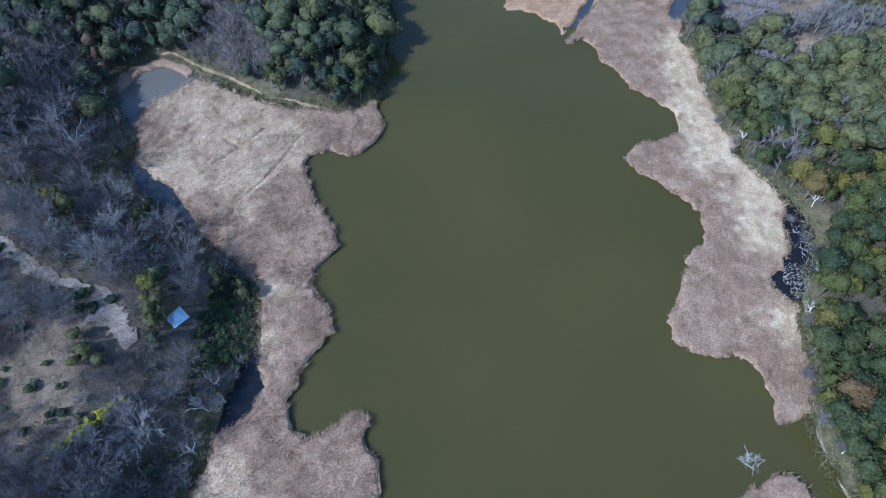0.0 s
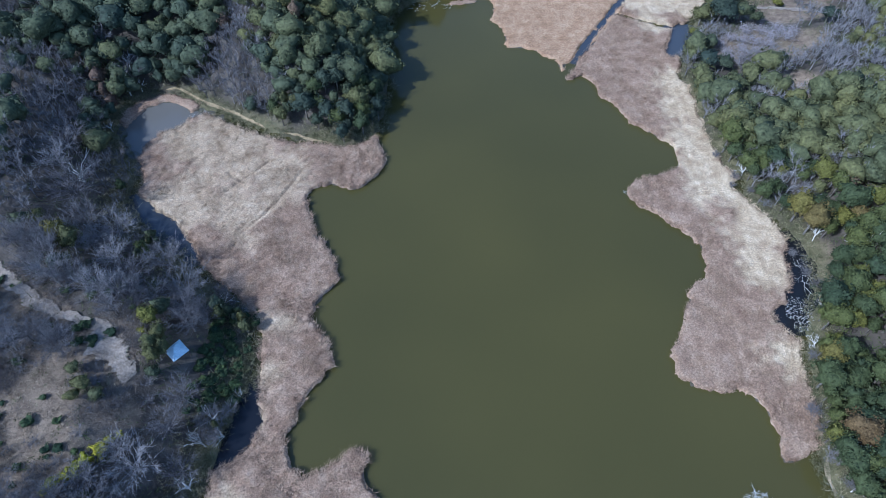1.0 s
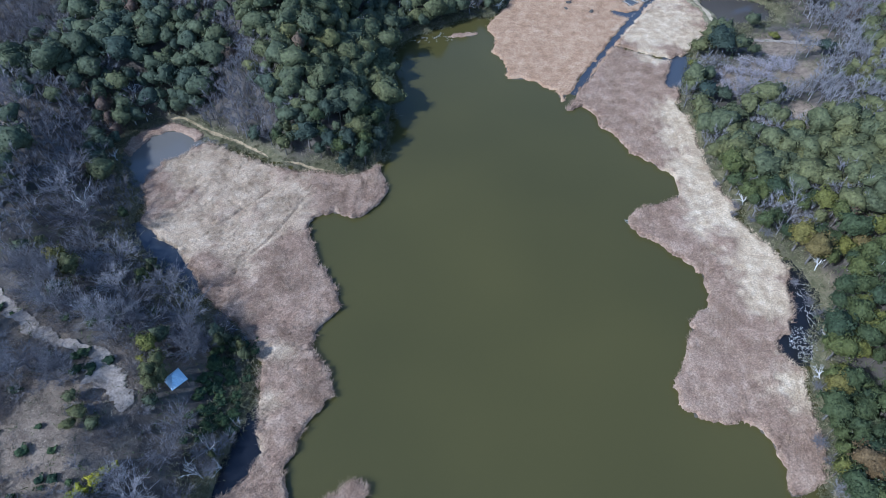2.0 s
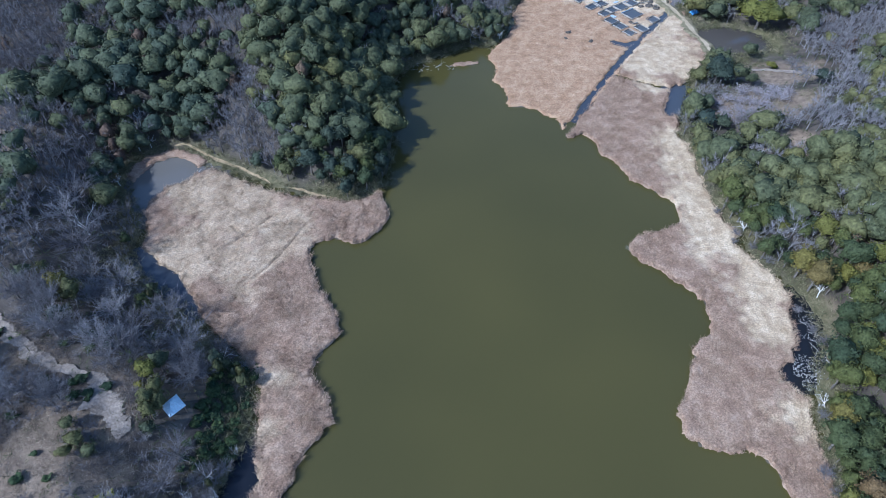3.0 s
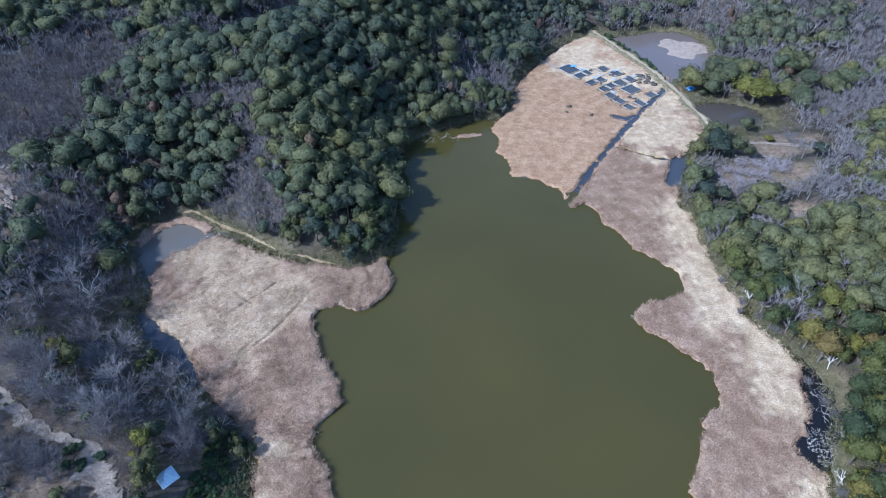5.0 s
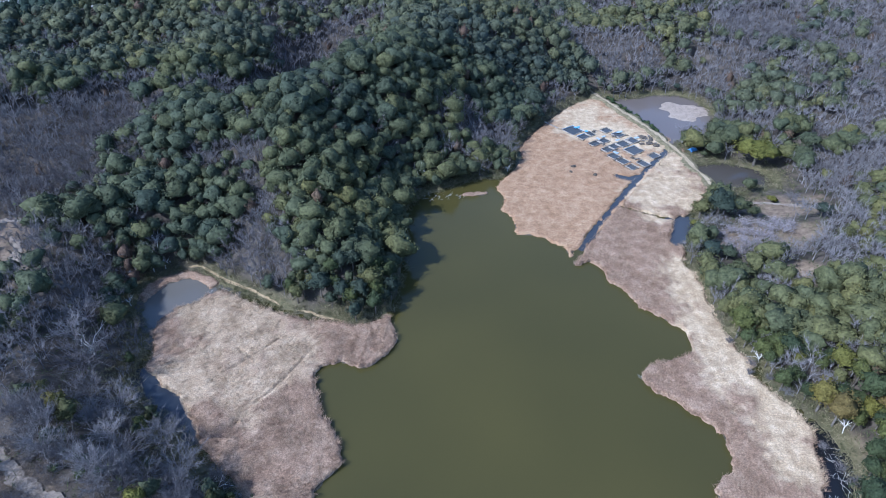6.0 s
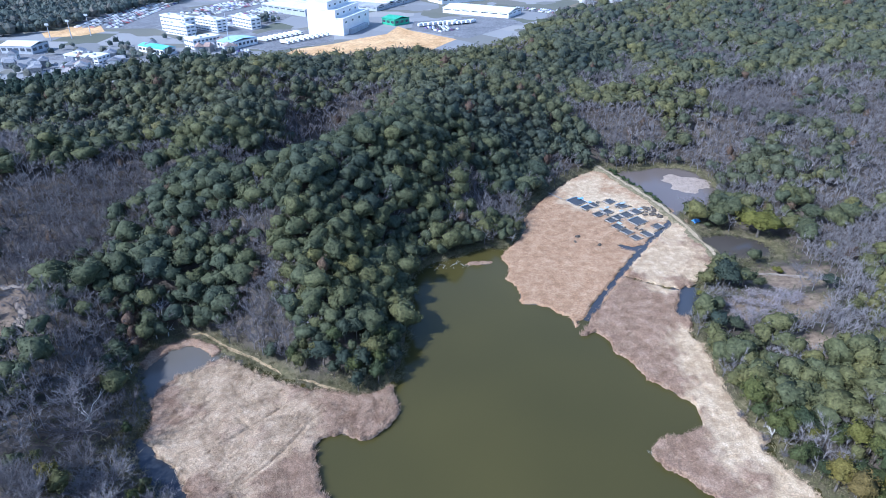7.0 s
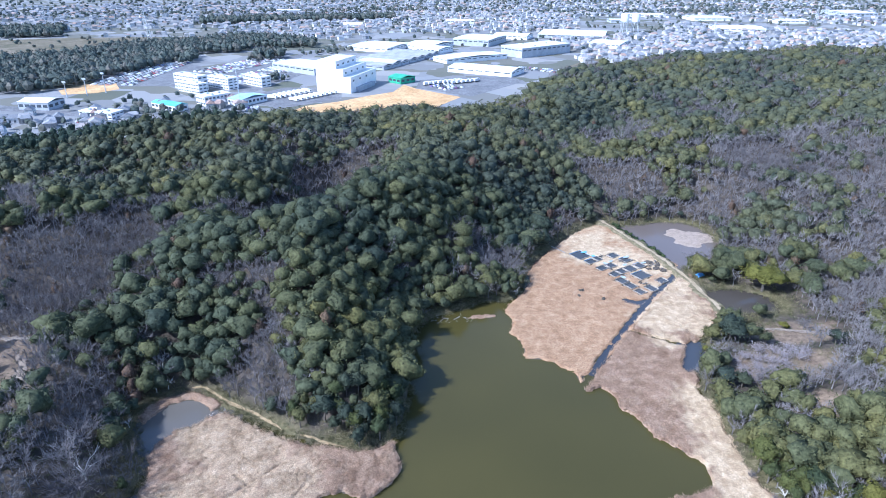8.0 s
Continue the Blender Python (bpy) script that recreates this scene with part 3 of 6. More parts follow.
def joined(pieces):
    vs, fs, n = [], [], 0
    for v, f in pieces:
        vs.append(v)
        fs.append(f + n)
        n += len(v)
    return np.concatenate(vs), np.concatenate(fs)


def bare_crown(rng, limbs, forks, twigs, twig_len, thick, spread=0.62, fine=0.0026):
    """Limbs, boughs and twigs of a leafless tree of height about 1 that forks from 0.25 up; and its twig ends."""
    pieces, ends = [], []
    for k in range(limbs):
        a = 2 * np.pi * (k + rng.uniform(0, 0.8)) / limbs
        start = np.array([0, 0, rng.uniform(0.2, 0.42)])
        out = rng.uniform(0.25, 1.0)
        tip = np.array([np.cos(a) * spread * out, np.sin(a) * spread * out, rng.uniform(0.78, 1.0) - 0.25 * out])
        mid = (start + tip) / 2 + rng.normal(size=3) * 0.04 + (0, 0, 0.04)
        pieces += [tube(start, mid, thick, thick * 0.6), tube(mid, tip, thick * 0.6, thick * 0.2)]
        ends += [(mid, tip)]
        for _ in range(forks):
            u = rng.uniform(0.15, 0.9)
            s = mid + (tip - mid) * u if rng.random() < 0.6 else start + (mid - start) * (0.3 + 0.7 * u)
            e = s + (tip - start) * rng.uniform(0.2, 0.4) + rng.normal(size=3) * 0.13
            pieces.append(tube(s, e, thick * 0.4, thick * 0.12))
            ends.append((s, e))
    base = np.array([s + (e - s) * rng.uniform(0.15, 1.0) for s, e in (ends[rng.integers(len(ends))] for _ in range(twigs))])
    out = base - (0, 0, 0.3)
    w = rng.normal(size=(twigs, 3)) * 0.5 + out / (np.linalg.norm(out, axis=1)[:, None] + 1e-9) * 0.9 + (0, 0, 0.25)
    w /= np.linalg.norm(w, axis=1)[:, None]
    s = np.cross(w, rng.normal(size=w.shape))
    s /= np.linalg.norm(s, axis=1)[:, None] + 1e-9
    k = twig_len * rng.uniform(0.5, 1.3, twigs)[:, None]
    tw = np.stack([base - s * fine, base + s * fine, base + w * k], 1).reshape(-1, 3)
    pieces.append((tw, np.arange(3 * twigs).reshape(-1, 3)))
    return joined(pieces)


def scattered(rng, n, x, y, gap):
    """Which of some random places keep that distance from one another."""
    cells, keep = {}, np.zeros(n, bool)
    for i in range(n):
        g = gap[i]
        cx, cy = int(x[i] // 8), int(y[i] // 8)
        near = [j for a in (-1, 0, 1) for b in (-1, 0, 1) for j in cells.get((cx + a, cy + b), ())]
        if all((x[i] - x[j]) ** 2 + (y[i] - y[j]) ** 2 > (0.5 * (g + gap[j])) ** 2 for j in near):
            keep[i] = True
            cells.setdefault((cx, cy), []).append(i)
    return keep


# Stands of trees: place, half widths, and the share of evergreens there.
STANDS = [
    (-95, 70, 45, 45, 0.2), (-75, 45, 22, 25, 0.12), (-50, 62, 8, 18, 0.3), (-62, 76, 9, 9, 0.06), (-57, 44, 10, 17, 0.1), (-120, 130, 45, 40, 0.58), (-90, 100, 25, 20, 0.42),
    (-110, 175, 45, 28, 0.66), (-75, 192, 22, 16, 0.58), (-105, 208, 30, 20, 0.6), (-150, 190, 25, 20, 0.42), (-62, 163, 22, 16, 0.42), (-32, 160, 14, 22, 0.78), (-40, 205, 35, 25, 0.66), (-10, 235, 30, 25, 0.85), (-60, 250, 40, 40, 0.56),
    (-130, 250, 60, 45, 0.47), (-200, 190, 40, 60, 0.2), (-200, 320, 90, 60, 0.75), (-90, 340, 60, 30, 0.33), (0, 330, 50, 50, 0.78), (-30, 400, 90, 40, 0.75),
    (105, 130, 16, 40, 0.67), (115, 90, 30, 50, 0.78), (100, 50, 22, 40, 0.68), (110, 252, 9, 8, 0.9), (120, 185, 25, 30, 0.1), (126, 216, 22, 6, 0.1), (95, 205, 10, 10, 1.0), (87, 168, 7, 12, 0.85),
    (150, 260, 45, 60, 0.28), (118, 258, 10, 14, 0.6), (150, 305, 20, 22, 0.4), (150, 170, 25, 40, 0.38), (95, 350, 60, 25, 0.4), (60, 345, 25, 20, 0.8), (210, 380, 100, 70, 0.3), (120, 450, 110, 70, 0.66), (300, 560, 160, 120, 0.7),
]


def evergreen_share(x, y):
    best, share = np.full(x.shape, 1e9), np.full(x.shape, 0.6)
    for a, b, rx, ry, s in STANDS:
        d = np.hypot((x - a) / rx, (y - b) / ry) + 0 * x
        d = d + (value_noise(x, y, 14, 31) - 0.5) * 0.8
        share, best = np.where(d < best, s, share), np.minimum(d, best)
    return np.where(best < 1.6, share, 0.6)


# Broad trees that stand apart: place, half width, height; and bare spots with no tree over them: place, radius.
BIG = [(97.5, 198, 8.0, 12), (91, 197.5, 5.4, 9), (104.5, 197, 5.4, 9), (109, 194.5, 3.2, 6), (86.5, 171, 5.0, 8.5), (91.5, 170, 4.0, 7), (90.5, 158, 5.4, 9), (149, 243, 7.5, 11), (109, 250, 3.6, 6), (112, 256, 4.2, 7), (107, 245, 2.6, 4), (131, 190.5, 4.5, 7), (129.5, 172, 4.2, 7.5), (116, 321, 3.2, 5), (-61.4, 65.5, 2.8, 8.0), (-61.4, 60.4, 2.7, 8.0), (-62.2, 62.8, 2.8, 7.5), (-63.8, 72.6, 3.1, 8), (-60.0, 62.4, 2.6, 7.5), (-76.3, 56.7, 2.4, 4), (-73.5, 53.4, 2.6, 4.5), (-74.5, 51, 2.0, 3.5), (-70, 51.5, 2.2, 3.5), (-88.8, 85.8, 2.0, 4.5), (-80.1, 79.4, 1.9, 4), (-74.7, 78.8, 1.6, 3.5), (-103.2, 95.8, 2.6, 6), (-100.7, 98.5, 2.4, 5.5), (-57.6, 31.4, 2.6, 5), (-61.2, 57.5, 2.2, 5)]
# Broad leafless trees: place, half width, height.
WIDE_BARE = [(-68.3, 89.8, 6.0, 9), (-74.2, 83.5, 4.6, 8), (-61.2, 81, 5.4, 9), (-79.7, 88, 4.6, 7.5), (-55.2, 53.4, 4.0, 7), (-56.5, 47, 4.6, 7.5), (-60, 38.4, 5.0, 8), (-52.6, 38.6, 4.2, 7.5), (-65, 30.6, 5.2, 8), (-97, 109.8, 7.0, 12), (-91.5, 101, 5.2, 9), (-84, 99, 5.0, 9), (-67.5, 35.6, 3.4, 6), (-63.6, 42, 3.2, 5.5), (-105, 127, 6.0, 10), (-103, 118, 5.0, 9)]
OLIVE_TREES = [(126.5, 239, 10.5, 14), (-65.0, 70.0, 2.9, 7), (94.7, 73.2, 3.2, 8), (89.4, 68.7, 2.4, 6), (112.5, 107.5, 3.8, 9), (103, 81, 2.7, 8), (88.2, 192.5, 2.2, 4.5), (121, 207, 2.2, 3.5)]
OPEN_SPOTS = [(-54, 63, 5.0), (-50, 66, 6.0), (-49, 58, 4.0), (-71, 62.5, 7.5), (-79, 70, 3.2), (-87.5, 73, 3.2), (-95, 76.5, 3.2), (-87, 54, 6.5), (-86, 43, 7.5), (-66, 49.5, 3.2), (-72, 39, 3.5), (-69.5, 42.5, 3.5), (-67, 46, 3.1), (105, 181, 9.0), (96, 180, 5.0), (115, 186, 6.0), (112, 175, 5.0), (122, 203, 10.5), (133, 206, 6.0), (113, 210, 4.5), (122, 217, 4.0), (132, 219, 4.0), (96, 96, 3.2), (93, 85, 3.0), (125, 228, 7.5), (134, 230, 4.0)]
# Footpaths over the hill.
HILL_TRACKS = [[(-116, 92), (-106, 85), (-100.5, 80.5), (-96.4, 76.4), (-92.3, 74), (-86.3, 71.4), (-82.0, 70.2), (-75.1, 67.8), (-71.2, 64.5), (-68.5, 61)], [(-75, 66), (-71.5, 63), (-68, 60), (-64.5, 57.6)], [(104, 213), (112, 208), (120, 205), (130, 203), (137, 196)]]
rng = np.random.default_rng(5)
N = 170000
az, rr = radians(1) * rng.uniform(-46, 43, N), np.sqrt(rng.uniform(20**2, 1000**2, N))
tx, ty = np.sin(az) * rr, np.cos(az) * rr
extra = 40000
tx, ty = np.r_[rng.uniform(-190, 190, extra), tx], np.r_[rng.uniform(8, 330, extra), ty]
dist = np.hypot(tx, ty)
ok = (area_distance(tx, ty, basin) > 0.4 + 1.0 * rng.random(len(tx))) & (plain_mask(tx, ty) < 0.3) & (line_distance(tx, ty, dyke) > 4) & (dry_mask(tx, ty) < rng.uniform(0.1, 1.0, len(tx)))
ok &= np.minimum.reduce([line_distance(tx, ty, np.array(t)) for t in HILL_TRACKS]) > np.where(tx < -74, 5.5, 2.6)
ok &= ~((tx > -102) & (tx < -31) & (ty > 130) & (ty < 168) & (area_distance(tx, ty, basin) < 3.6))
ok &= np.abs(tx) < 0.75 * np.hypot(ty, 125) + 10
tx, ty, dist = tx[ok], ty[ok], dist[ok]
patch = np.clip((value_noise(tx, ty, 17, 33) - 0.5) * 1.7 + 0.5, 0, 1)
green = 0.5 * rng.random(len(tx)) + 0.5 * patch < evergreen_share(tx, ty) + np.clip((hills(tx, ty) - 0.25 * sum(hills(tx + a, ty + b) for a, b in ((28, 0), (-28, 0), (0, 28), (0, -28)))) / 8, -0.35, 0.3) * smooth01((ty - 150) / 60)
size = np.where(green, 2.0 + 2.7 * rng.random(len(tx)) ** 1.4, rng.uniform(2.3, 4.0, len(tx))) * (1 + np.clip((dist - 300) / 900, 0, 0.4))
edge = area_distance(tx, ty, basin)
size = size * np.where((tx < -40) & (ty < 125), 0.5 + 0.5 * smooth01((edge - 2) / 13), 1.0)
keep = scattered(rng, len(tx), tx, ty, size * np.where(green, np.where(tx > 60, 0.84, 0.94), np.where(dist > 280, 1.0, 0.8)))
for px, py, pr in OPEN_SPOTS:
    keep &= np.hypot(tx - px, ty - py) > pr + 0.5 * size * (pr > 3)
for px, py, pr, _ in BIG + OLIVE_TREES + WIDE_BARE:
    keep &= np.hypot(tx - px, ty - py) > 0.9 * pr + 1.0
tx, ty, dist, green, size = tx[keep], ty[keep], dist[keep], green[keep], size[keep]
tz = height(tx, ty)
tall = np.where(green, 3.0 + size * rng.uniform(1.5, 2.4, len(tx)), size * rng.uniform(2.2, 2.8, len(tx)))
order = np.argsort(dist)
near_green, near_bare = order[green[order]][:280], order[~green[order]][:200]
single = np.zeros(len(tx), bool)
single[near_green], single[near_bare] = True, True


def single_tree(name, crown, wood, label, category, trunk_top):
    """A tree thing of height 1 that stands at the origin."""
    ob = new(name)
    part("trunk", mesh_from("trunk", *joined([tube((0, 0, -0.06), (0.01, 0.01, trunk_top * 0.5), 0.028, 0.022, 6), tube((0.01, 0.01, trunk_top * 0.5), (0, 0, trunk_top), 0.022, 0.012, 6)]), wood), ob)
    part("crown", crown, ob)
    return tagged(ob, label, category, kind="")


made = []
trng = np.random.default_rng(8)
for k in range(6):
    v, f = crown_shape(trng, 2, 760, 0.078, 24 + 2 * k, 0.97 - 0.03 * k)
    v = v * (0.42, 0.42, 0.47) + (0, 0, 0.56)
    made.append(single_tree("evergreen_tree", mesh_from("crown", v, f, LEAF_WARM if k % 2 else LEAF, smooth=True), BARK, ("olive-green" if k % 2 else "dark green") + " evergreen broadleaf tree with a dense rounded crown", "tree", 0.6))
bare_made = []
for k in range(5):
    v, f = bare_crown(trng, 12 + k, 9, 1500, 0.14, 0.0075, 0.45, 0.0029)
    bare_made.append(single_tree("bare_tree", mesh_from("crown", v, f, TWIG), BARK, "leafless grey deciduous tree with fine spreading twigs", "tree", 0.42))
for kinds, ids, group in ((made, near_green, "evergreen trees round the pond"), (bare_made, near_bare, "leafless trees round the pond")):
    for n, i in enumerate(ids):
        k = n % len(kinds)
        if kinds is made and n >= 6:
            k = 2 * int(trng.integers(3)) + int(trng.random() < (0.95 if tx[i] > 30 else 0.3))
        ob = kinds[k] if n < len(kinds) else copy_thing(kinds[k], Matrix.Identity(4))
        wide = 2.75 if kinds is made else 2.65
        ob.matrix_basis = pose(tx[i], ty[i], tz[i], 0, 0, trng.uniform(0, 360)) @ Matrix.Diagonal((wide * size[i], wide * size[i], tall[i], 1))
        tagged(ob, group=group)


bv, bf = bare_crown(trng, 9, 3, 420, 0.22, 0.006, 0.5, 0.006)
bush = new("leafless_bush")
part("stems", mesh_from("stems", *joined([tube((0, 0, -0.1), (0.12 * math.cos(a), 0.12 * math.sin(a), 0.45), 0.02, 0.012) for a in (0, 1.6, 3.1, 4.7)]), BARK), bush)
part("crown", mesh_from("crown", bv, bf, TWIG), bush)
placed = 0
while placed < 150:
    x, y = trng.uniform(-104, -61), trng.uniform(28, 84)
    gone = min(line_distance(np.array([x]), np.array([y]), np.array(t))[0] for t in HILL_TRACKS)
    if gone < 2.8 or value_noise(x, y, 9, 47) < 0.36 or (x < -83 and y < 58 and trng.random() < 0.8) or area_distance(np.array([x]), np.array([y]), basin)[0] < 6:
        continue
    ob = bush if placed == 0 else copy_thing(bush, Matrix.Identity(4))
    k = trng.uniform(2.2, 4.2)
    ob.matrix_basis = pose(x, y, float(height(np.array([x]), np.array([y]))[0]) - 0.2, 0, 0, trng.uniform(0, 360)) @ Matrix.Diagonal((k, k, trng.uniform(1.6, 2.8), 1))
    tagged(ob, "low leafless purplish-grey bush on the dry hillside", "bush", "leafless bushes")
    placed += 1
for n, (x, y, k, tall_one) in enumerate(WIDE_BARE):
    ob = copy_thing(bare_made[n % 5], Matrix.Identity(4))
    ob.matrix_basis = pose(x, y, float(height(np.array([x]), np.array([y]))[0]), 0, 0, 50 * n) @ Matrix.Diagonal((2.3 * k, 2.3 * k, tall_one, 1))
    tagged(ob, "broad leafless grey tree with fanning limbs on the west bank", "tree", "broad leafless trees")


def forest(name, ids, shapes, mat, wide, lift, label, category="trees"):
    """Many trees joined into one mesh, each turned, sized and toned by itself."""
    if not len(ids):
        return
    vs, fs, ts, n = [], [], [], 0
    r = np.random.default_rng(len(ids))
    for k, (v, f) in enumerate(shapes):
        own = ids[k :: len(shapes)]
        if not len(own):
            continue
        a = r.uniform(0, 2 * np.pi, len(own))
        c, s = np.cos(a)[:, None], np.sin(a)[:, None]
        sx = (wide * size[own] * r.uniform(0.9, 1.12, len(own)))[:, None]
        sy = (wide * size[own] * r.uniform(0.9, 1.12, len(own)))[:, None]
        x, y = v[:, 0] * sx, v[:, 1] * sy
        p = np.stack([x * c - y * s + tx[own, None], x * s + y * c + ty[own, None], (v[:, 2] + lift) * tall[own, None] + tz[own, None]], -1)
        vs.append(p.reshape(-1, 3))
        fs.append((f[None] + (np.arange(len(own)) * len(v))[:, None, None] + n).reshape(-1, 3))
        ts.append(np.repeat(np.clip(r.normal(0.2, 0.13, len(own)) + 0.55 * value_noise(tx[own], ty[own], 45, 71) + 0.33 * smooth01((tx[own] - 20) / 60) * smooth01((300 - ty[own]) / 60) - 0.05, 0, 0.88), len(v)))
        n += len(own) * len(v)
    ob = new(name, mesh_from(name, np.concatenate(vs), np.concatenate(fs), mat, smooth=mat is not TWIG_MASS, floats={"tone": np.concatenate(ts)}))
    return tagged(ob, label, category, "", "stuff")


def unit(shape, k, dz):
    v, f = shape
    return v * (k, k, 1.14 * k) + (0, 0, dz), f


russet = (trng.random(len(tx)) < 0.018) & ~single
dark = (dist > 415) & (np.degrees(np.arctan2(tx, ty)) < -19) & ~single
rest_g, rest_b = np.flatnonzero(green & ~single & ~russet & ~dark), np.flatnonzero(~green & ~single & ~russet & ~dark)
mid_shapes = [unit(crown_shape(trng, 2, 290, 0.084, 16, 1.05), 0.43, 0.53) for _ in range(6)]
far_shapes = [unit(crown_shape(trng, 1, 84, 0.125, 11, 1.05), 0.43, 0.53) for _ in range(5)]
farthest = [unit(crown_shape(trng, 1, 36, 0.15, 9, 1.05), 0.43, 0.53) for _ in range(4)]
mid_bare = [joined([bare_crown(trng, 7, 1, 220, 0.19, 0.006, 0.44, 0.0056), tube((0, 0, -0.05), (0, 0, 0.4), 0.024, 0.012)]) for _ in range(4)]
far_bare = [joined([bare_crown(trng, 5, 0, 66, 0.27, 0.006, 0.46, 0.0125), tube((0, 0, -0.05), (0, 0, 0.4), 0.02, 0.012)]) for _ in range(4)]
forest("evergreen_forest", rest_g[dist[rest_g] < 300], mid_shapes, LEAF_MASS, 3.25, 0, "dense evergreen woodland covering the hillside")
forest("evergreen_forest", rest_g[dist[rest_g] >= 520], farthest, LEAF_FAR, 3.2, 0, "evergreen woodland on the farthest hills")
forest("evergreen_forest", rest_g[(dist[rest_g] >= 300) & (dist[rest_g] < 520)], far_shapes, LEAF_FAR, 3.2, 0, "distant evergreen woodland over the ridges")
forest("bare_forest", rest_b[dist[rest_b] < 300], mid_bare, TWIG_MASS, 2.7, 0, "leafless grey-brown woodland on the slopes")
forest("bare_forest", rest_b[dist[rest_b] >= 300], far_bare, TWIG_MASS, 2.7, 0, "distant leafless grey woodland")
forest("russet_forest", np.flatnonzero(russet & ~dark), far_shapes, RUSSET, 1.9, 0, "scattered red-brown leafy trees among the woodland")
forest("conifer_forest", np.flatnonzero(dark), far_shapes, CONIFER, 2.0, 0.1, "row of dark conifers along the back of the ridge")


# ---- banks, paths, undergrowth ----
def strip(name, points, wide, lift, mat, label, rise=None, sides=0.0):
    """A path or bank that follows the ground, with an uneven edge; sides: how far its flanks fall and spread."""
    c = rounded(points, False, 14)
    c = c + (np.stack([value_noise(c[:, 0], c[:, 1], 4.0, 14), value_noise(c[:, 0], c[:, 1], 4.0, 15)], -1) - 0.5) * 0.5 * wide
    t = np.gradient(c, axis=0)
    t /= np.linalg.norm(t, axis=1)[:, None]
    nrm = np.stack([-t[:, 1], t[:, 0]], -1)
    across = np.array([-1, -0.5, 0, 0.5, 1.0]) * wide / 2
    if sides:
        across = np.r_[-wide / 2 - sides * 1.6, across, wide / 2 + sides * 1.6]
    run = np.arange(len(c))
    ends = np.clip(np.minimum(run, run[::-1]) / 6, 0.15, 1)
    left, right = (ends * (0.75 + 0.9 * (value_noise(c[:, 0], c[:, 1], 2.6, k) - 0.5) + 0.7 * (value_noise(c[:, 0], c[:, 1], 0.9, k + 1) - 0.5)) for k in (4, 24))
    jitter = np.where(across[None] < 0, left[:, None], right[:, None])
    p = c[:, None] + nrm[:, None] * (across[None, :] * jitter)[:, :, None]
    z = height(p[..., 0], p[..., 1]) + lift if rise is None else np.full(p.shape[:2], rise) + (value_noise(p[..., 0], p[..., 1], 3, 6) - 0.5) * 0.3
    if sides:
        z[:, [0, -1]] = -0.3
    n = np.arange(z.size).reshape(z.shape)
    q = np.stack([n[:-1, :-1], n[:-1, 1:], n[1:, 1:], n[1:, :-1]], -1).reshape(-1, 4)
    ob = new(name, mesh_from(name, np.concatenate([p, z[..., None]], -1).reshape(-1, 3), q, mat, smooth=True))
    return tagged(ob, label, name.replace("_", " "), kind="structure")


GRASSY = speckled("dry grassy bank", [(0.3, (0.09, 0.08, 0.042)), (0.5, (0.16, 0.135, 0.08)), (0.7, (0.26, 0.215, 0.14))], 1.5, 0.35, 0.95, 0.1, 0.15)
strip("embankment", DYKE, 5.0, 0, GRASSY, "low grassy earth dyke between the reeds and the upper pond", 1.3, 1.2)
strip("dirt_path", DYKE, 2.2, 0, DIRT, "pale trodden earth track along the dyke", 1.42)
SHORE_PATHS = [[(-90, 161.5), (-86.5, 161.9), (-83.0, 160.6), (-79, 157.2), (-73.6, 154.0), (-67.0, 151.2), (-61.0, 147.6), (-55.0, 143.5)], [(-49.0, 141.5), (-44.5, 140.4), (-40.0, 138.8), (-34.5, 137.6)]]
SHORE_DIRT = speckled("sandy shore earth", [(0.3, (0.25, 0.18, 0.1)), (0.7, (0.42, 0.315, 0.185))], 1.5, 0.4, 0.95, 0.1, 0.05)
for line in SHORE_PATHS:
    strip("dirt_path", line, 1.05, 0.14, SHORE_DIRT, "pale sandy footpath along the wooded shore")
PALE_EARTH = speckled("dull brown earth", [(0.3, (0.2, 0.16, 0.125)), (0.7, (0.33, 0.27, 0.215))], 2.5, 0.5, 0.95, 0.1, 0.05)
strip("dirt_path", HILL_TRACKS[0], 3.6, 0.32, PALE_EARTH, "bare brown earth track over the wooded hill")
strip("dirt_path", HILL_TRACKS[1], 8.0, 0.36, PALE_EARTH, "bare trodden clearing beside the pavilion")
strip("dirt_path", [(-158, 168), (-146, 170), (-139, 176), (-132, 184), (-128, 192)], 3.0, 0.25, PALE_EARTH, "bare earth track on the hilltop")
strip("dirt_path", [(-150, 128), (-138, 140), (-138, 152), (-144, 160)], 3.6, 0.25, PALE_EARTH, "bare earth clearing on the hilltop")
strip("dirt_path", [(104, 213), (112, 208), (120, 206.5), (130, 203), (137, 196)], 3.0, 0.2, PALE_EARTH, "bare earth track beside the plum grove")
strip("dirt_path", [(82.5, 23), (80.2, 28), (79.0, 33), (78.6, 38), (79.8, 43)], 1.2, 0.18, DIRT, "narrow pale footpath along the bank")


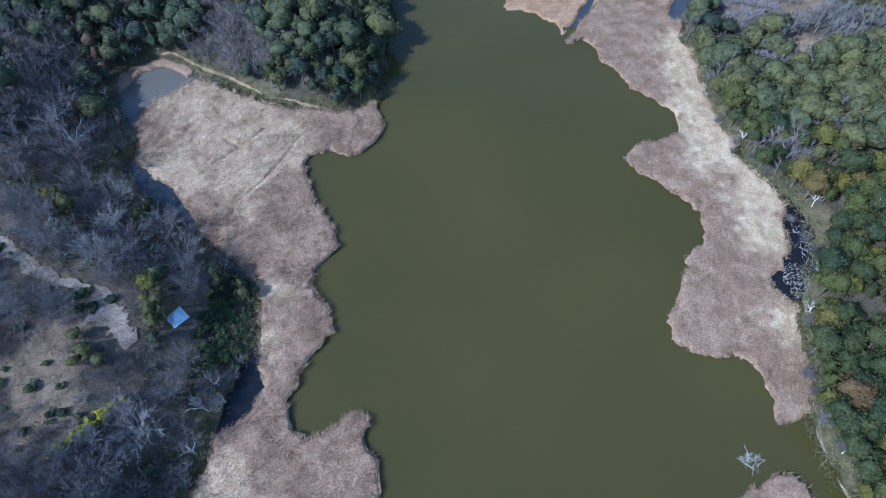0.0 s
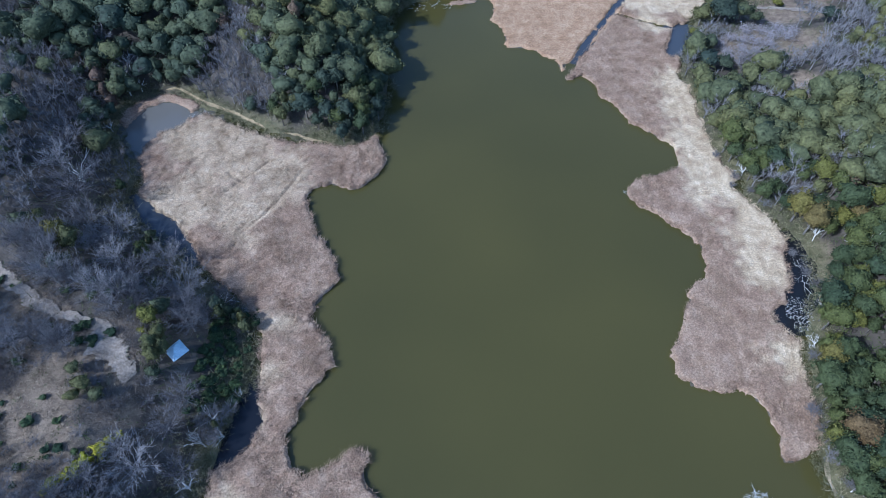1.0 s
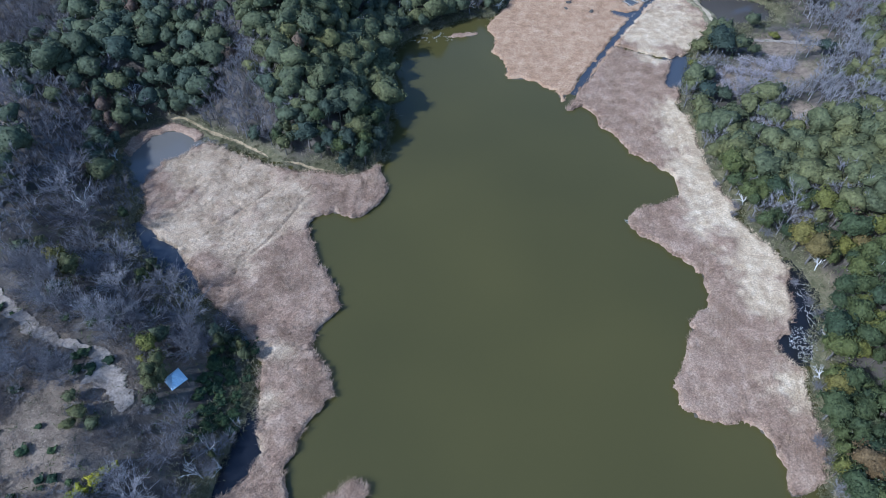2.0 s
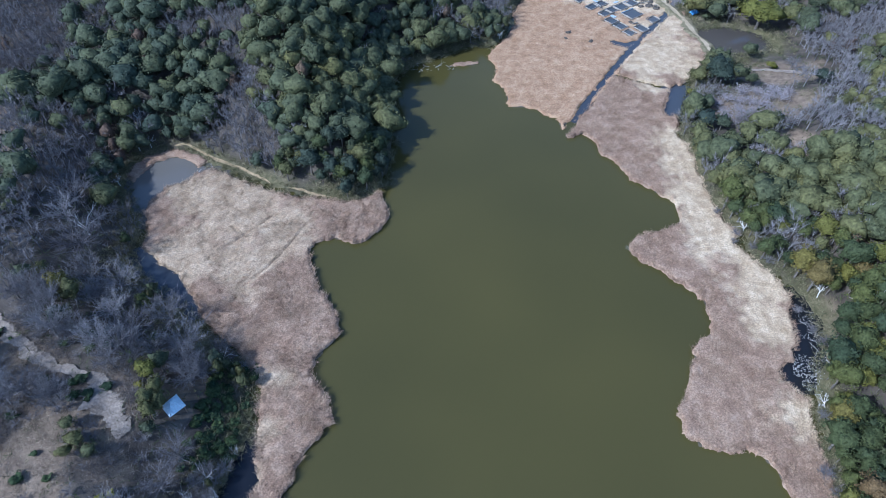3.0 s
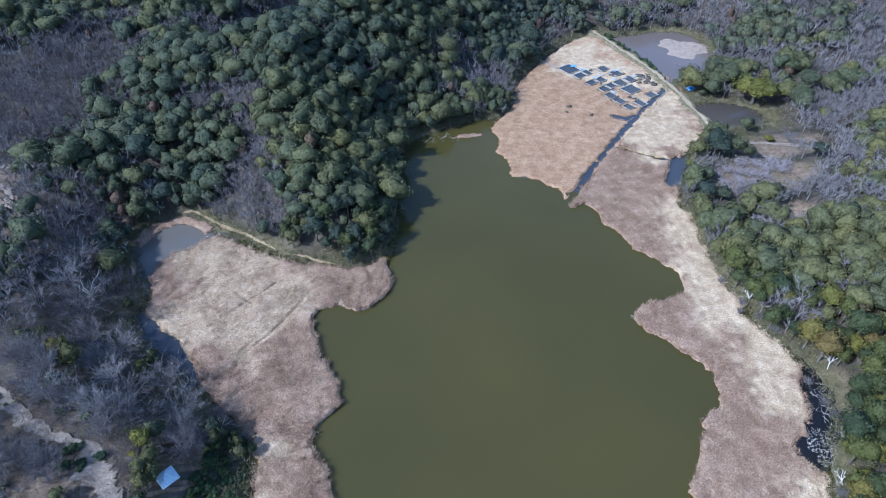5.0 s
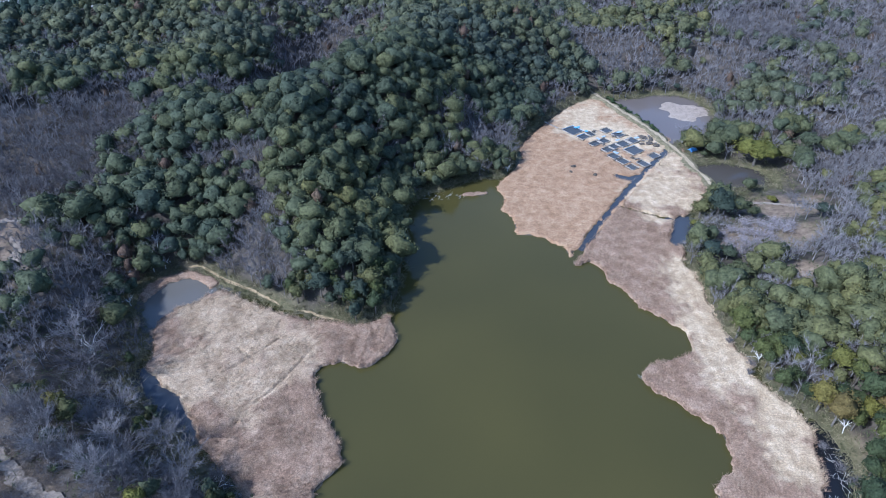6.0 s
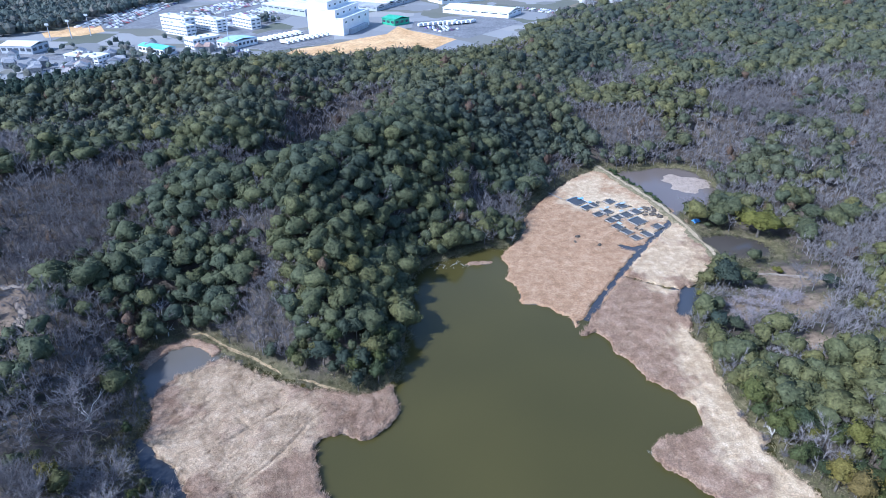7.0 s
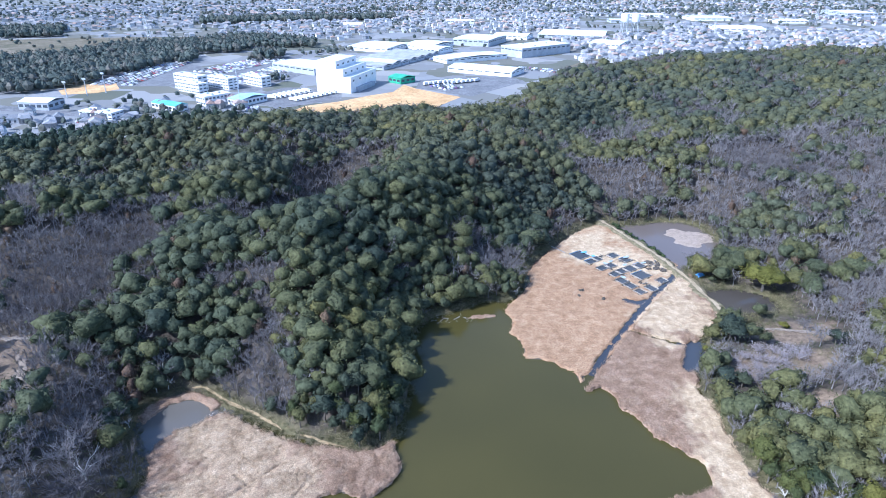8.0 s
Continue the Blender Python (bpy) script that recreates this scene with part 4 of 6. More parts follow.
def tufts(name, n, region, reach, tall, mat, label, seed, cards=7, along=None, thin=0.0):
    """Low clumps of leaves or stalks strewn over the ground where region says so."""
    r = np.random.default_rng(seed)
    x, y = r.uniform(reach[0], reach[1], n), r.uniform(reach[2], reach[3], n)
    if along is not None:
        p = along[r.integers(len(along), size=n)] + r.normal(size=(n, 2)) * 5.0
        x, y = p[:, 0], p[:, 1]
    ok = (region(x, y) > r.random(n)) & (y > 8)
    x, y = x[ok], y[ok]
    z, h = np.maximum(height(x, y), 0.0), tall * r.uniform(0.5, 1.5, len(x))
    m = len(x) * cards
    bx, by, bz = (np.repeat(q, cards) for q in (x, y, z))
    hh = np.repeat(h, cards)
    off = r.normal(size=(m, 2)) * 0.45 * hh[:, None]
    c = np.stack([bx + off[:, 0], by + off[:, 1], bz + hh * r.uniform(0.1, 0.9, m) * np.exp(-(off**2).sum(1) / hh**2)], -1)
    d = r.normal(size=(m, 2, 3)) * (hh * 0.26)[:, None, None]
    if thin:
        d[:, 0] = d[:, 0] * 2.0 + np.stack([off[:, 0], off[:, 1], 0.5 * hh], -1) * 0.6
        d[:, 1] *= (thin / (np.linalg.norm(d[:, 1], axis=1) + 1e-6))[:, None]
    v = np.stack([c, c + d[:, 0], c + d[:, 1]], 1).reshape(-1, 3)
    ob = new(name, mesh_from(name, v, np.arange(3 * m).reshape(-1, 3), mat, floats={"tone": np.repeat(r.random(len(x)), cards * 3)}))
    return tagged(ob, label, "undergrowth", "", "stuff")


BRUSH = speckled("dry olive brush", [(0.0, (0.075, 0.078, 0.036)), (0.5, (0.14, 0.128, 0.066)), (1.0, (0.26, 0.22, 0.135))], 1, 0.6, 0.9, 0.1, 0.0, "tone")
STRAW = speckled("dry straw grass", [(0.0, (0.16, 0.125, 0.085)), (0.6, (0.27, 0.215, 0.15)), (1.0, (0.4, 0.33, 0.235))], 1, 0.5, 0.9, 0.1, 0.0, "tone")
SCRUB = foliage("evergreen scrub", [(0.0, (0.03, 0.045, 0.02)), (1.0, (0.08, 0.095, 0.03))], "tone")


def on_bank(x, y):
    d = area_distance(x, y, basin)
    track = np.minimum.reduce([line_distance(x, y, np.array(t)) for t in SHORE_PATHS])
    return ((d > -1.6) & (d < 9) & (track > 0.5) & (bed_distance(x, y) > 0.2)) * (0.35 + 0.65 * value_noise(x, y, 7, 41)) * np.where((d < 0) & (x < -43) & (y < 66), 0.0, 1.0)


def under_trees(x, y):
    return (area_distance(x, y, basin) > 6) * (0.3 + 0.5 * value_noise(x, y, 10, 42)) * (1 - 0.7 * dry_mask(x, y))


def in_open(x, y):
    return dry_mask(x, y) * value_noise(x, y, 3, 43)


tufts("bank_brush", 19000, on_bank, (-110, 140, 15, 325), 0.95, BRUSH, "dry olive-brown brush along the pond's banks", 51, 18, basin, 0.14)
tufts("undergrowth", 18000, under_trees, (-150, 150, 15, 240), 1.1, SCRUB, "low evergreen scrub under the trees", 52, 12, thin=0.16)
tufts("dry_grass", 40000, in_open, (-125, -60, 22, 90), 0.5, STRAW, "tussocks of dry grass in the clearings", 53, 6, thin=0.07)


SCRUB_TWIGS = speckled("brown scrub twigs", [(0.0, (0.10, 0.086, 0.08)), (0.6, (0.15, 0.13, 0.12)), (1.0, (0.23, 0.19, 0.155))], 1, 0.5, 0.9, 0.1, 0.0, "tone")


def in_scrub(x, y):
    away = np.minimum.reduce([line_distance(x, y, np.array(t)) for t in HILL_TRACKS])
    return smooth01(dry_mask(x, y) * 2) * (away > 1.8) * smooth01((value_noise(x, y, 7, 44) - 0.3) * 3.5)


tufts("leafless_scrub", 18000, in_scrub, (-125, -58, 22, 92), 1.3, SCRUB_TWIGS, "low leafless grey-brown scrub over the clearings", 54, 26, thin=0.05)
tufts("leafless_scrub", 2600, in_scrub, (95, 135, 150, 212), 0.7, BRUSH, "low dry scrub round the grove", 55, 12, thin=0.06)

SILT = speckled("pinkish silt", [(0.3, (0.25, 0.195, 0.15)), (0.7, (0.37, 0.295, 0.235))], 3.0, 0.5, 0.9, 0.15, 0.05)
bar_v, rings, spokes = [(114.5, 297.0, 0.35)], 5, 40
for i in range(1, rings + 1):
    for k in range(spokes):
        a = 2 * math.pi * k / spokes
        wob = 1 + 0.22 * math.sin(3 * a + 1) + 0.1 * math.sin(7 * a) + 0.06 * math.sin(13 * a + 2)
        u = i / rings
        bar_v.append((114.5 + 13.5 * u * wob * math.cos(a), 297.0 + 11.5 * u * wob * math.sin(a), 0.35 - 0.45 * u**3))
bar_f = [(0, 1 + k, 1 + (k + 1) % spokes) for k in range(spokes)]
for i in range(rings - 1):
    for k in range(spokes):
        p, q = 1 + i * spokes + k, 1 + i * spokes + (k + 1) % spokes
        bar_f += [(p, p + spokes, q + spokes), (p, q + spokes, q)]
tagged(new("silt_bank", mesh_from("silt_bank", np.array(bar_v), np.array(bar_f), SILT, smooth=True)), "pinkish bank of silt in the shallow upper pond", "silt bank", kind="structure")

# ---- single trees and shrubs ----
def on_ground(x, y, turn=0.0, sx=1.0, sz=1.0, sink=0.0):
    return pose(x, y, float(height(np.array([x]), np.array([y]))[0]) - sink, 0, 0, turn) @ Matrix.Diagonal((sx, sx, sz, 1))


def dead_tree(x, y, tall, seed, lean=0.0):
    r = np.random.default_rng(seed)
    ob = new("dead_tree")
    v, f = bare_crown(r, 7, 4, 26, 0.16, 0.022, 0.55)
    part("trunk", mesh_from("trunk", *tube((0, 0, -0.05), (0, 0, 0.45), 0.03, 0.02, 6), DEADWOOD), ob)
    part("crown", mesh_from("crown", v, f, DEADWOOD), ob)
    ob.matrix_basis = on_ground(x, y, r.uniform(0, 360), tall, tall) @ pose(0, 0, 0, lean, 0, 0)
    return tagged(ob, "bleached dead tree with bare white branches on the bank", "dead tree", "dead trees on the banks")


for n, (x, y, tall, lean) in enumerate([(107, 96.5, 8.5, 20), (95, 121, 5.5, 10), (86.5, 68.5, 4.0, 30), (88, 55.5, 5.0, 35), (82.5, 43, 6.5, 20), (94, 82, 5.0, 50), (93, 77, 4.5, 55), (85.5, 124, 4.5, 15), (82, 36, 5.5, 25), (97, 100, 4.5, 45), (-50.0, 50.2, 5, 20), (-50.2, 45, 5.5, 30), (-44.6, 55.6, 4.5, 50), (-46.4, 47.6, 4.5, 35), (-51, 36, 5, 20), (-53.8, 79.6, 5.5, 25), (-99, 117, 8, 10), (-100, 158, 6.5, 0), (-101, 166, 6, 20), (-101, 142, 4, 40), (84, 180, 4.5, 30), (88, 186, 4, 35), (21, 232, 6, 25), (-24, 206, 5, 30), (-97, 160, 5, 10), (99, 126, 4, 20), (-16, 219, 7, 12), (8, 230, 5, 30)]):
    dead_tree(x, y, tall, 100 + n, lean)

BLOSSOM = speckled("pale plum blossom", [(0.3, (0.2, 0.172, 0.172)), (0.7, (0.34, 0.3, 0.298))], 1.2, 0.4, 0.8, 0.15)
prng = np.random.default_rng(77)
pv, pf = bare_crown(prng, 8, 6, 120, 0.14, 0.02, 0.62)
bv = prng.normal(size=(560, 3)) * (0.27, 0.27, 0.13) + (0, 0, 0.66)
bd = prng.normal(size=(560, 2, 3)) * 0.04
bloom = np.stack([bv, bv + bd[:, 0], bv + bd[:, 1]], 1).reshape(-1, 3)
plum = new("plum_tree")
part("trunk", mesh_from("trunk", *tube((0, 0, -0.05), (0, 0, 0.42), 0.035, 0.02, 6), BARK), plum)
part("crown", mesh_from("crown", pv, pf, TWIG), plum)
part("blossom", mesh_from("blossom", bloom, np.arange(1680).reshape(-1, 3), BLOSSOM), plum, "pale pinkish-white blossom")
tagged(plum, "spreading plum tree in pale whitish blossom in a grassy grove", "plum tree", "plum trees in the grove")
PLUMS = [(94, 183.5), (98, 186), (104, 189), (109, 188.5), (114, 187.5), (118.5, 186), (95, 178.5), (100, 179.5), (105, 182), (110.5, 184), (99, 174), (104, 176.5), (94, 174.5), (108, 179), (101.5, 183.5), (97, 170.5), (115, 182.5), (121, 158), (118, 154)]
for n, (x, y) in enumerate(PLUMS):
    ob = plum if n == 0 else copy_thing(plum, Matrix.Identity(4))
    k = prng.uniform(4.2, 5.6)
    ob.matrix_basis = on_ground(x, y, prng.uniform(0, 360), k, k * 0.75)

GOLD = foliage("yellow green leaves", [(0.0, (0.14, 0.14, 0.012)), (1.0, (0.24, 0.21, 0.02))], "object")
# Deep green, darkened further to carry the shade of the slope below the pavilion.
DEEP = foliage("deep green shrub leaves with painted shade", [(0.0, (0.02, 0.032, 0.017)), (1.0, (0.05, 0.065, 0.024))], "object")


def shrub_thing(name, mat, label, category, cards=300):
    v, f = crown_shape(prng, 2, cards, 0.13, 8, 0.8)
    ob = new(name)
    part("stems", mesh_from("stems", *joined([tube((0.1 * k, 0.05, -0.1), (0.25 * k, 0.1, 0.5), 0.03, 0.015) for k in (-1, 0, 1)]), BARK), ob)
    part("foliage", mesh_from("foliage", v + (0, 0, 0.45), f, mat), ob)
    return tagged(ob, label, category)


gold = shrub_thing("yellow_shrub", GOLD, "bright yellow-green leafy shrub on the slope", "shrub")
deep = shrub_thing("shrub", DEEP, "low dark green shrub in the dry clearing", "shrub", 220)
first = True
for x, y, k in [(-72.8, 34.2, 2.0), (-71.2, 36.0, 1.9), (-69.6, 37.2, 2.3), (-69.0, 39.0, 2.0), (-67.0, 41.0, 2.1), (-65.8, 43.0, 1.6), (-74, 33, 1.3), (-67.8, 38.8, 1.2), (-64.6, 44.6, 1.1), (-70.6, 38.2, 0.9), (-68.3, 37.2, 0.8), (-66.6, 39.6, 0.9), (-66.4, 67.2, 1.3), (118, 70, 3.0), (114, 66, 2.4), (122, 92, 3.0), (128, 118, 3.0), (125, 106, 2.6), (123, 208, 1.4)]:
    ob = gold if first else copy_thing(gold, Matrix.Identity(4))
    first = False
    ob.matrix_basis = on_ground(x, y, prng.uniform(0, 360), k, k * 0.85)
    tagged(ob, group="yellow-green shrubs")
first, count = True, 0
while count < 70:
    x, y = prng.uniform(-120, -62), prng.uniform(28, 82)
    if area_distance(np.array([x]), np.array([y]), basin)[0] < 8:
        continue
    count += 1
    ob = deep if first else copy_thing(deep, Matrix.Identity(4))
    first = False
    k = prng.uniform(0.6, 1.7)
    ob.matrix_basis = on_ground(x, y, prng.uniform(0, 360), k, k * 0.8)
    tagged(ob, group="shrubs in the clearing")

# Dense dark shrubs stand in for the shadow on this slope.
for k in range(110):
    ob = copy_thing(deep, Matrix.Identity(4))
    size_one, v = prng.uniform(0.7, 1.7), prng.uniform(0, 1)
    ob.matrix_basis = on_ground(-55.2 + 8.6 * prng.random() + 1.5 * v, 51 + 27 * v, prng.uniform(0, 360), size_one, size_one * 0.9)
    tagged(ob, "low evergreen shrub below the pavilion, leaves darkened to stand for shade", "shrub", "shrubs below the pavilion")
for k in range(16):
    ob = copy_thing(deep, Matrix.Identity(4))
    size_one = prng.uniform(1.3, 1.9)
    ob.matrix_basis = on_ground(78.2 + 15.8 * k / 15 + prng.normal() * 0.3, 311.5 - 39 * k / 15, prng.uniform(0, 360), size_one, size_one * 0.9) @ pose(0, 0, 0.6)
    tagged(ob, "clipped dark shrub in a hedge along the dyke", "shrub", "hedge along the dyke")
for n, (x, y, k, tall_one) in enumerate(BIG):
    ob = copy_thing(made[2 * (n % 3)], Matrix.Identity(4))
    ob.matrix_basis = on_ground(x, y, 40 * n, 2.35 * k, tall_one)
    tagged(ob, "broad evergreen tree with a full dark green crown standing apart", "tree")

OLIVE = foliage("olive yellow leaves", [(0.0, (0.085, 0.084, 0.02)), (1.0, (0.105, 0.098, 0.024))], "object")
for x, y, k, tall_one in OLIVE_TREES:
    ob = copy_thing(made[1], Matrix.Identity(4))
    for child in ob.children:
        if child.name.startswith("crown"):
            child.data = child.data.copy()
            child.data.materials[0] = OLIVE
    ob.matrix_basis = on_ground(x, y, 25, 2.35 * k, tall_one)
    tagged(ob, "broad tree with an olive-yellow leafy crown", "tree", "olive-yellow trees")
for n, (x, y, k) in enumerate([(93, 86, 3.4), (94, 81.5, 3.0), (92, 90, 2.8), (94.5, 77.5, 2.6), (79.6, 52.7, 3.4), (80.5, 48.5, 2.8), (80, 42.7, 3.6), (82, 45, 2.8), (81.5, 37, 2.8), (84.6, 66, 2.6), (127.7, 205.4, 5.0), (130.5, 202, 3.6), (110.7, 197.5, 3.4), (90.5, 96, 2.6), (82.5, 122.5, 2.8), (81, 119, 2.4), (88, 112, 3.0), (85.5, 117, 2.8), (79.5, 131, 2.6)]):
    ob = copy_thing(bare_made[n % 5], Matrix.Identity(4))
    ob.matrix_basis = on_ground(x, y, 67 * n, k * 1.25, k)
    tagged(ob, "low leafless grey thicket of fine twigs on the bank", "thicket", "leafless thickets")


# ---- fallen branches, debris ----
def branch_litter(name, n, cx, cy, rx, ry, long, seed, label, lift=0.15):
    r = np.random.default_rng(seed)
    pieces = []
    for _ in range(n):
        a, b = r.uniform(0, 2 * np.pi), np.sqrt(r.random())
        p = np.array([cx + rx * b * np.cos(a), cy + ry * b * np.sin(a), lift + r.uniform(0, 0.4)])
        w = r.normal(size=3) * (1, 1, 0.25)
        w *= long * r.uniform(0.4, 1.2) / np.linalg.norm(w)
        q = p + w
        pieces.append(tube(p, q, 0.035, 0.012))
        for _ in range(2):
            s = p + w * r.uniform(0.3, 0.8)
            pieces.append(tube(s, s + np.cross(w, (0, 0, 1)) * r.uniform(-0.4, 0.4) + w * 0.3, 0.022, 0.008))
    ob = new(name, mesh_from(name, *joined(pieces), DEADWOOD))
    return tagged(ob, label, "branches", "", "stuff")


branch_litter("fallen_branches", 230, 86.6, 77.5, 3.6, 5.0, 0.75, 61, "bleached fallen branches lying in the dark pool")
branch_litter("fallen_branches", 45, 91.8, 88.0, 2.2, 9.0, 2.2, 62, "bleached fallen branches along the edge of the dark pool")
branch_litter("fallen_branches", 26, 81.0, 38.0, 2.5, 5.0, 2.2, 63, "bleached fallen branches on the bank")
branch_litter("fallen_branches", 22, -76.5, 150.0, 3.0, 3.0, 1.2, 64, "pale broken reed stalks and branches in the shallow water")
branch_litter("branch_heap", 40, 63.3, 34.8, 1.9, 1.7, 1.6, 65, "grey heap of branches standing in the water")
branch_litter("branch_heap", 20, 52.0, 117.5, 1.2, 1.4, 1.0, 66, "broken grey stalks at the tip of the reeds")
branch_litter("fallen_branches", 26, -8.0, 210.5, 11.0, 2.5, 2.5, 67, "pale fallen branches along the north shore")

# ---- sampling plots on the flat ----
BOARD = speckled("weathered pale boards", [(0.3, (0.2, 0.18, 0.155)), (0.7, (0.4, 0.36, 0.31))], 1.0, 0.2, 0.8, 0.2)
TARP = speckled("bright blue sheeting", [(0.3, (0.10, 0.28, 0.58)), (0.7, (0.18, 0.42, 0.74))], 0.8, 0.2, 0.45, 0.4)
SLATE_WATER = water_material("grey standing water", (0.055, 0.056, 0.056), (0.09, 0.09, 0.088), 0.06)
SHEETING = speckled("faded blue sheeting", [(0.3, (0.27, 0.34, 0.4)), (0.7, (0.42, 0.48, 0.53))], 0.8, 0.2, 0.6, 0.3)


EARTH_WOOD = speckled("dark rotten wood", [(0.3, (0.06, 0.05, 0.042)), (0.7, (0.14, 0.12, 0.1))], 0.6, 0.15, 0.85, 0.2)


def box_mesh(name, lo, hi, mat, bevel=0.0):
    bm = bmesh.new()
    bmesh.ops.create_cube(bm, size=1.0)
    for v in bm.verts:
        v.co = [(a + b) / 2 + c * (b - a) for a, b, c in zip(lo, hi, v.co)]
    if bevel:
        bmesh.ops.bevel(bm, geom=bm.edges[:], offset=bevel, segments=1, affect="EDGES")
    me = bpy.data.meshes.new(name)
    bm.to_mesh(me)
    bm.free()
    me.materials.append(mat)
    return me


def sampling_plot(x, y, w, d, turn, lined, seed):
    r = np.random.default_rng(seed)
    ob = new("sampling_plot")
    base = 0.12
    for sx, sy, bw, bd in ((0, -1, w, 0.16), (0, 1, w, 0.16), (-1, 0, 0.16, d - 0.17), (1, 0, 0.16, d - 0.17)):
        cx, cy, h = sx * w / 2, sy * d / 2, base + r.uniform(0.35, 0.6)
        blue = lined and (sy == 1 or (sx == 1 and lined > 1))
        part("board", box_mesh("board", (cx - bw / 2, cy - bd / 2, 0.0), (cx + bw / 2, cy + bd / 2, h), SHEETING if blue else BOARD, 0.03), ob, "blue sheeting over the edge" if blue else "")
    part("pit_water", box_mesh("pit_water", (-w / 2 + 0.1, -d / 2 + 0.1, 0.0), (w / 2 - 0.1, d / 2 - 0.1, base + 0.06), SLATE_WATER), ob, "dark standing water in the pit")
    ob.matrix_basis = pose(x, y, 0.1, 0, 0, turn)
    return tagged(ob, "square dug plot edged with boards and filled with dark water", "plot", "sampling plots on the mown flat")


for n, (x, y, w, d, lined) in enumerate(PLOTS):
    sampling_plot(x, y, w, d, 37, lined, n)

for n, (x, y, sx, sy, turn, mat) in enumerate([(56.6, 275.0, 3.2, 1.3, 30, 0), (60.3, 271.0, 1.8, 1.5, 60, 0), (75.8, 270.6, 3.4, 1.2, 35, 1), (70.0, 249.6, 1.6, 2.4, 40, 1), (82.6, 264.8, 2.6, 1.2, 30, 1), (67.6, 265.6, 2.4, 1.0, 37, 1), (64.6, 263.2, 1.4, 2.2, 37, 1), (73.4, 262.2, 2.6, 1.1, 37, 1)]):
    g = np.arange(35).reshape(7, 5)
    i, j = np.meshgrid(np.arange(7) / 6 - 0.5, np.arange(5) / 4 - 0.5, indexing="ij")
    lift = 0.34 + 0.22 * value_noise(i * sx * 3 + n, j * sy * 3, 1.0, n)
    sheet = new("plastic_sheet", mesh_from("plastic_sheet", np.stack([i * sx * (1 + 0.12 * np.sin(5 * j + n)), j * sy * (1 + 0.15 * np.cos(6 * i)), lift], -1).reshape(-1, 3), np.stack([g[:-1, :-1], g[1:, :-1], g[1:, 1:], g[:-1, 1:]], -1).reshape(-1, 4), SHEETING if mat else TARP, smooth=True))
    sheet.matrix_basis = pose(x, y, 0.3, 0, 0, turn)
    tagged(sheet, "crumpled " + ("pale" if mat else "bright") + " blue plastic sheet beside the plots", "plastic sheet", "plastic sheets by the plots")
prand = np.random.default_rng(17)
for x, y, turn in [(86.5, 263.5, 10), (89.5, 258.7, 70), (88.3, 266.2, 100), (84.6, 261.8, 40), (78.3, 243.4, 37), (72.5, 266.0, 37), (66.0, 257.2, 127), (64.0, 270.5, 37), (70.5, 251.5, 37)]:
    pile = new("plank_pile")
    for k in range(6):
        long, yy, zz = prand.uniform(1.6, 3.2), prand.uniform(-0.7, 0.7), 0.2 * (k // 3)
        board = part("plank", box_mesh("plank", (-long / 2, -0.12, 0), (long / 2, 0.12, 0.12), EARTH_WOOD if k % 3 else BOARD, 0.015), pile)
        board.matrix_basis = pose(prand.uniform(-0.3, 0.3), yy, zz, 0, 0, prand.normal() * 22)
    pile.matrix_basis = pose(x, y, 0.72, 0, 0, turn)
    tagged(pile, "loose pile of weathered planks on the mown flat", "plank pile", "plank piles by the plots")

EARTH = speckled("dark wet earth", [(0.3, (0.05, 0.042, 0.035)), (0.7, (0.12, 0.1, 0.08))], 0.8, 0.2, 0.9, 0.2, 0.05)
hrng = np.random.default_rng(91)
for x, y, k in [(85.3, 265.7, 2.0), (87.4, 259.7, 1.8), (90.0, 257.0, 1.4), (89.0, 263.5, 1.7), (83.5, 258.8, 1.2), (49.6, 236.4, 1.2), (57.5, 229.5, 1.1), (47.7, 231.4, 0.9), (76.5, 245.0, 1.0)]:
    v, f = ICO[2]
    v = v * (1 + 0.25 * hrng.normal(size=(len(v), 1))) * (k, k * 0.7, 0.6)
    ob = tagged(new("earth_mound", mesh_from("earth_mound", v, f, EARTH)), "heap of dark dug earth beside the plots", "earth heap", "earth heaps")
    ob.matrix_basis = pose(x, y, 0.5, 0, 0, hrng.uniform(0, 180))
boardwalk = new("boardwalk")
for k in range(9):
    part("plank", box_mesh("plank", (k * 1.0, -0.4, 0.0), (k * 1.0 + 0.94, 0.4, 0.12), BOARD, 0.02), boardwalk)
boardwalk.matrix_basis = pose(41.5, 280.6, 0.75, 0, 0, -50)
tagged(boardwalk, "short walkway of weathered planks over the reeds", "boardwalk")

sheet_v = []
for i in range(9):
    for j in range(7):
        u, w = i / 8 - 0.5, j / 6 - 0.5
        sheet_v.append((u * 4.2, w * 2.8, 1.1 * (1 - (2 * w) ** 2) * (1 - 0.6 * (2 * u) ** 4) + 0.12 * math.sin(9 * u + 4 * w)))
n = np.arange(63).reshape(9, 7)
cover = new("tarpaulin", mesh_from("tarpaulin", np.array(sheet_v), np.stack([n[:-1, :-1], n[1:, :-1], n[1:, 1:], n[:-1, 1:]], -1).reshape(-1, 4), TARP))
cover.matrix_basis = on_ground(104.0, 251.0, 30) @ pose(0, 0, 0.7)
tagged(cover, "crumpled bright blue tarpaulin over a heap by the dyke", "tarpaulin")

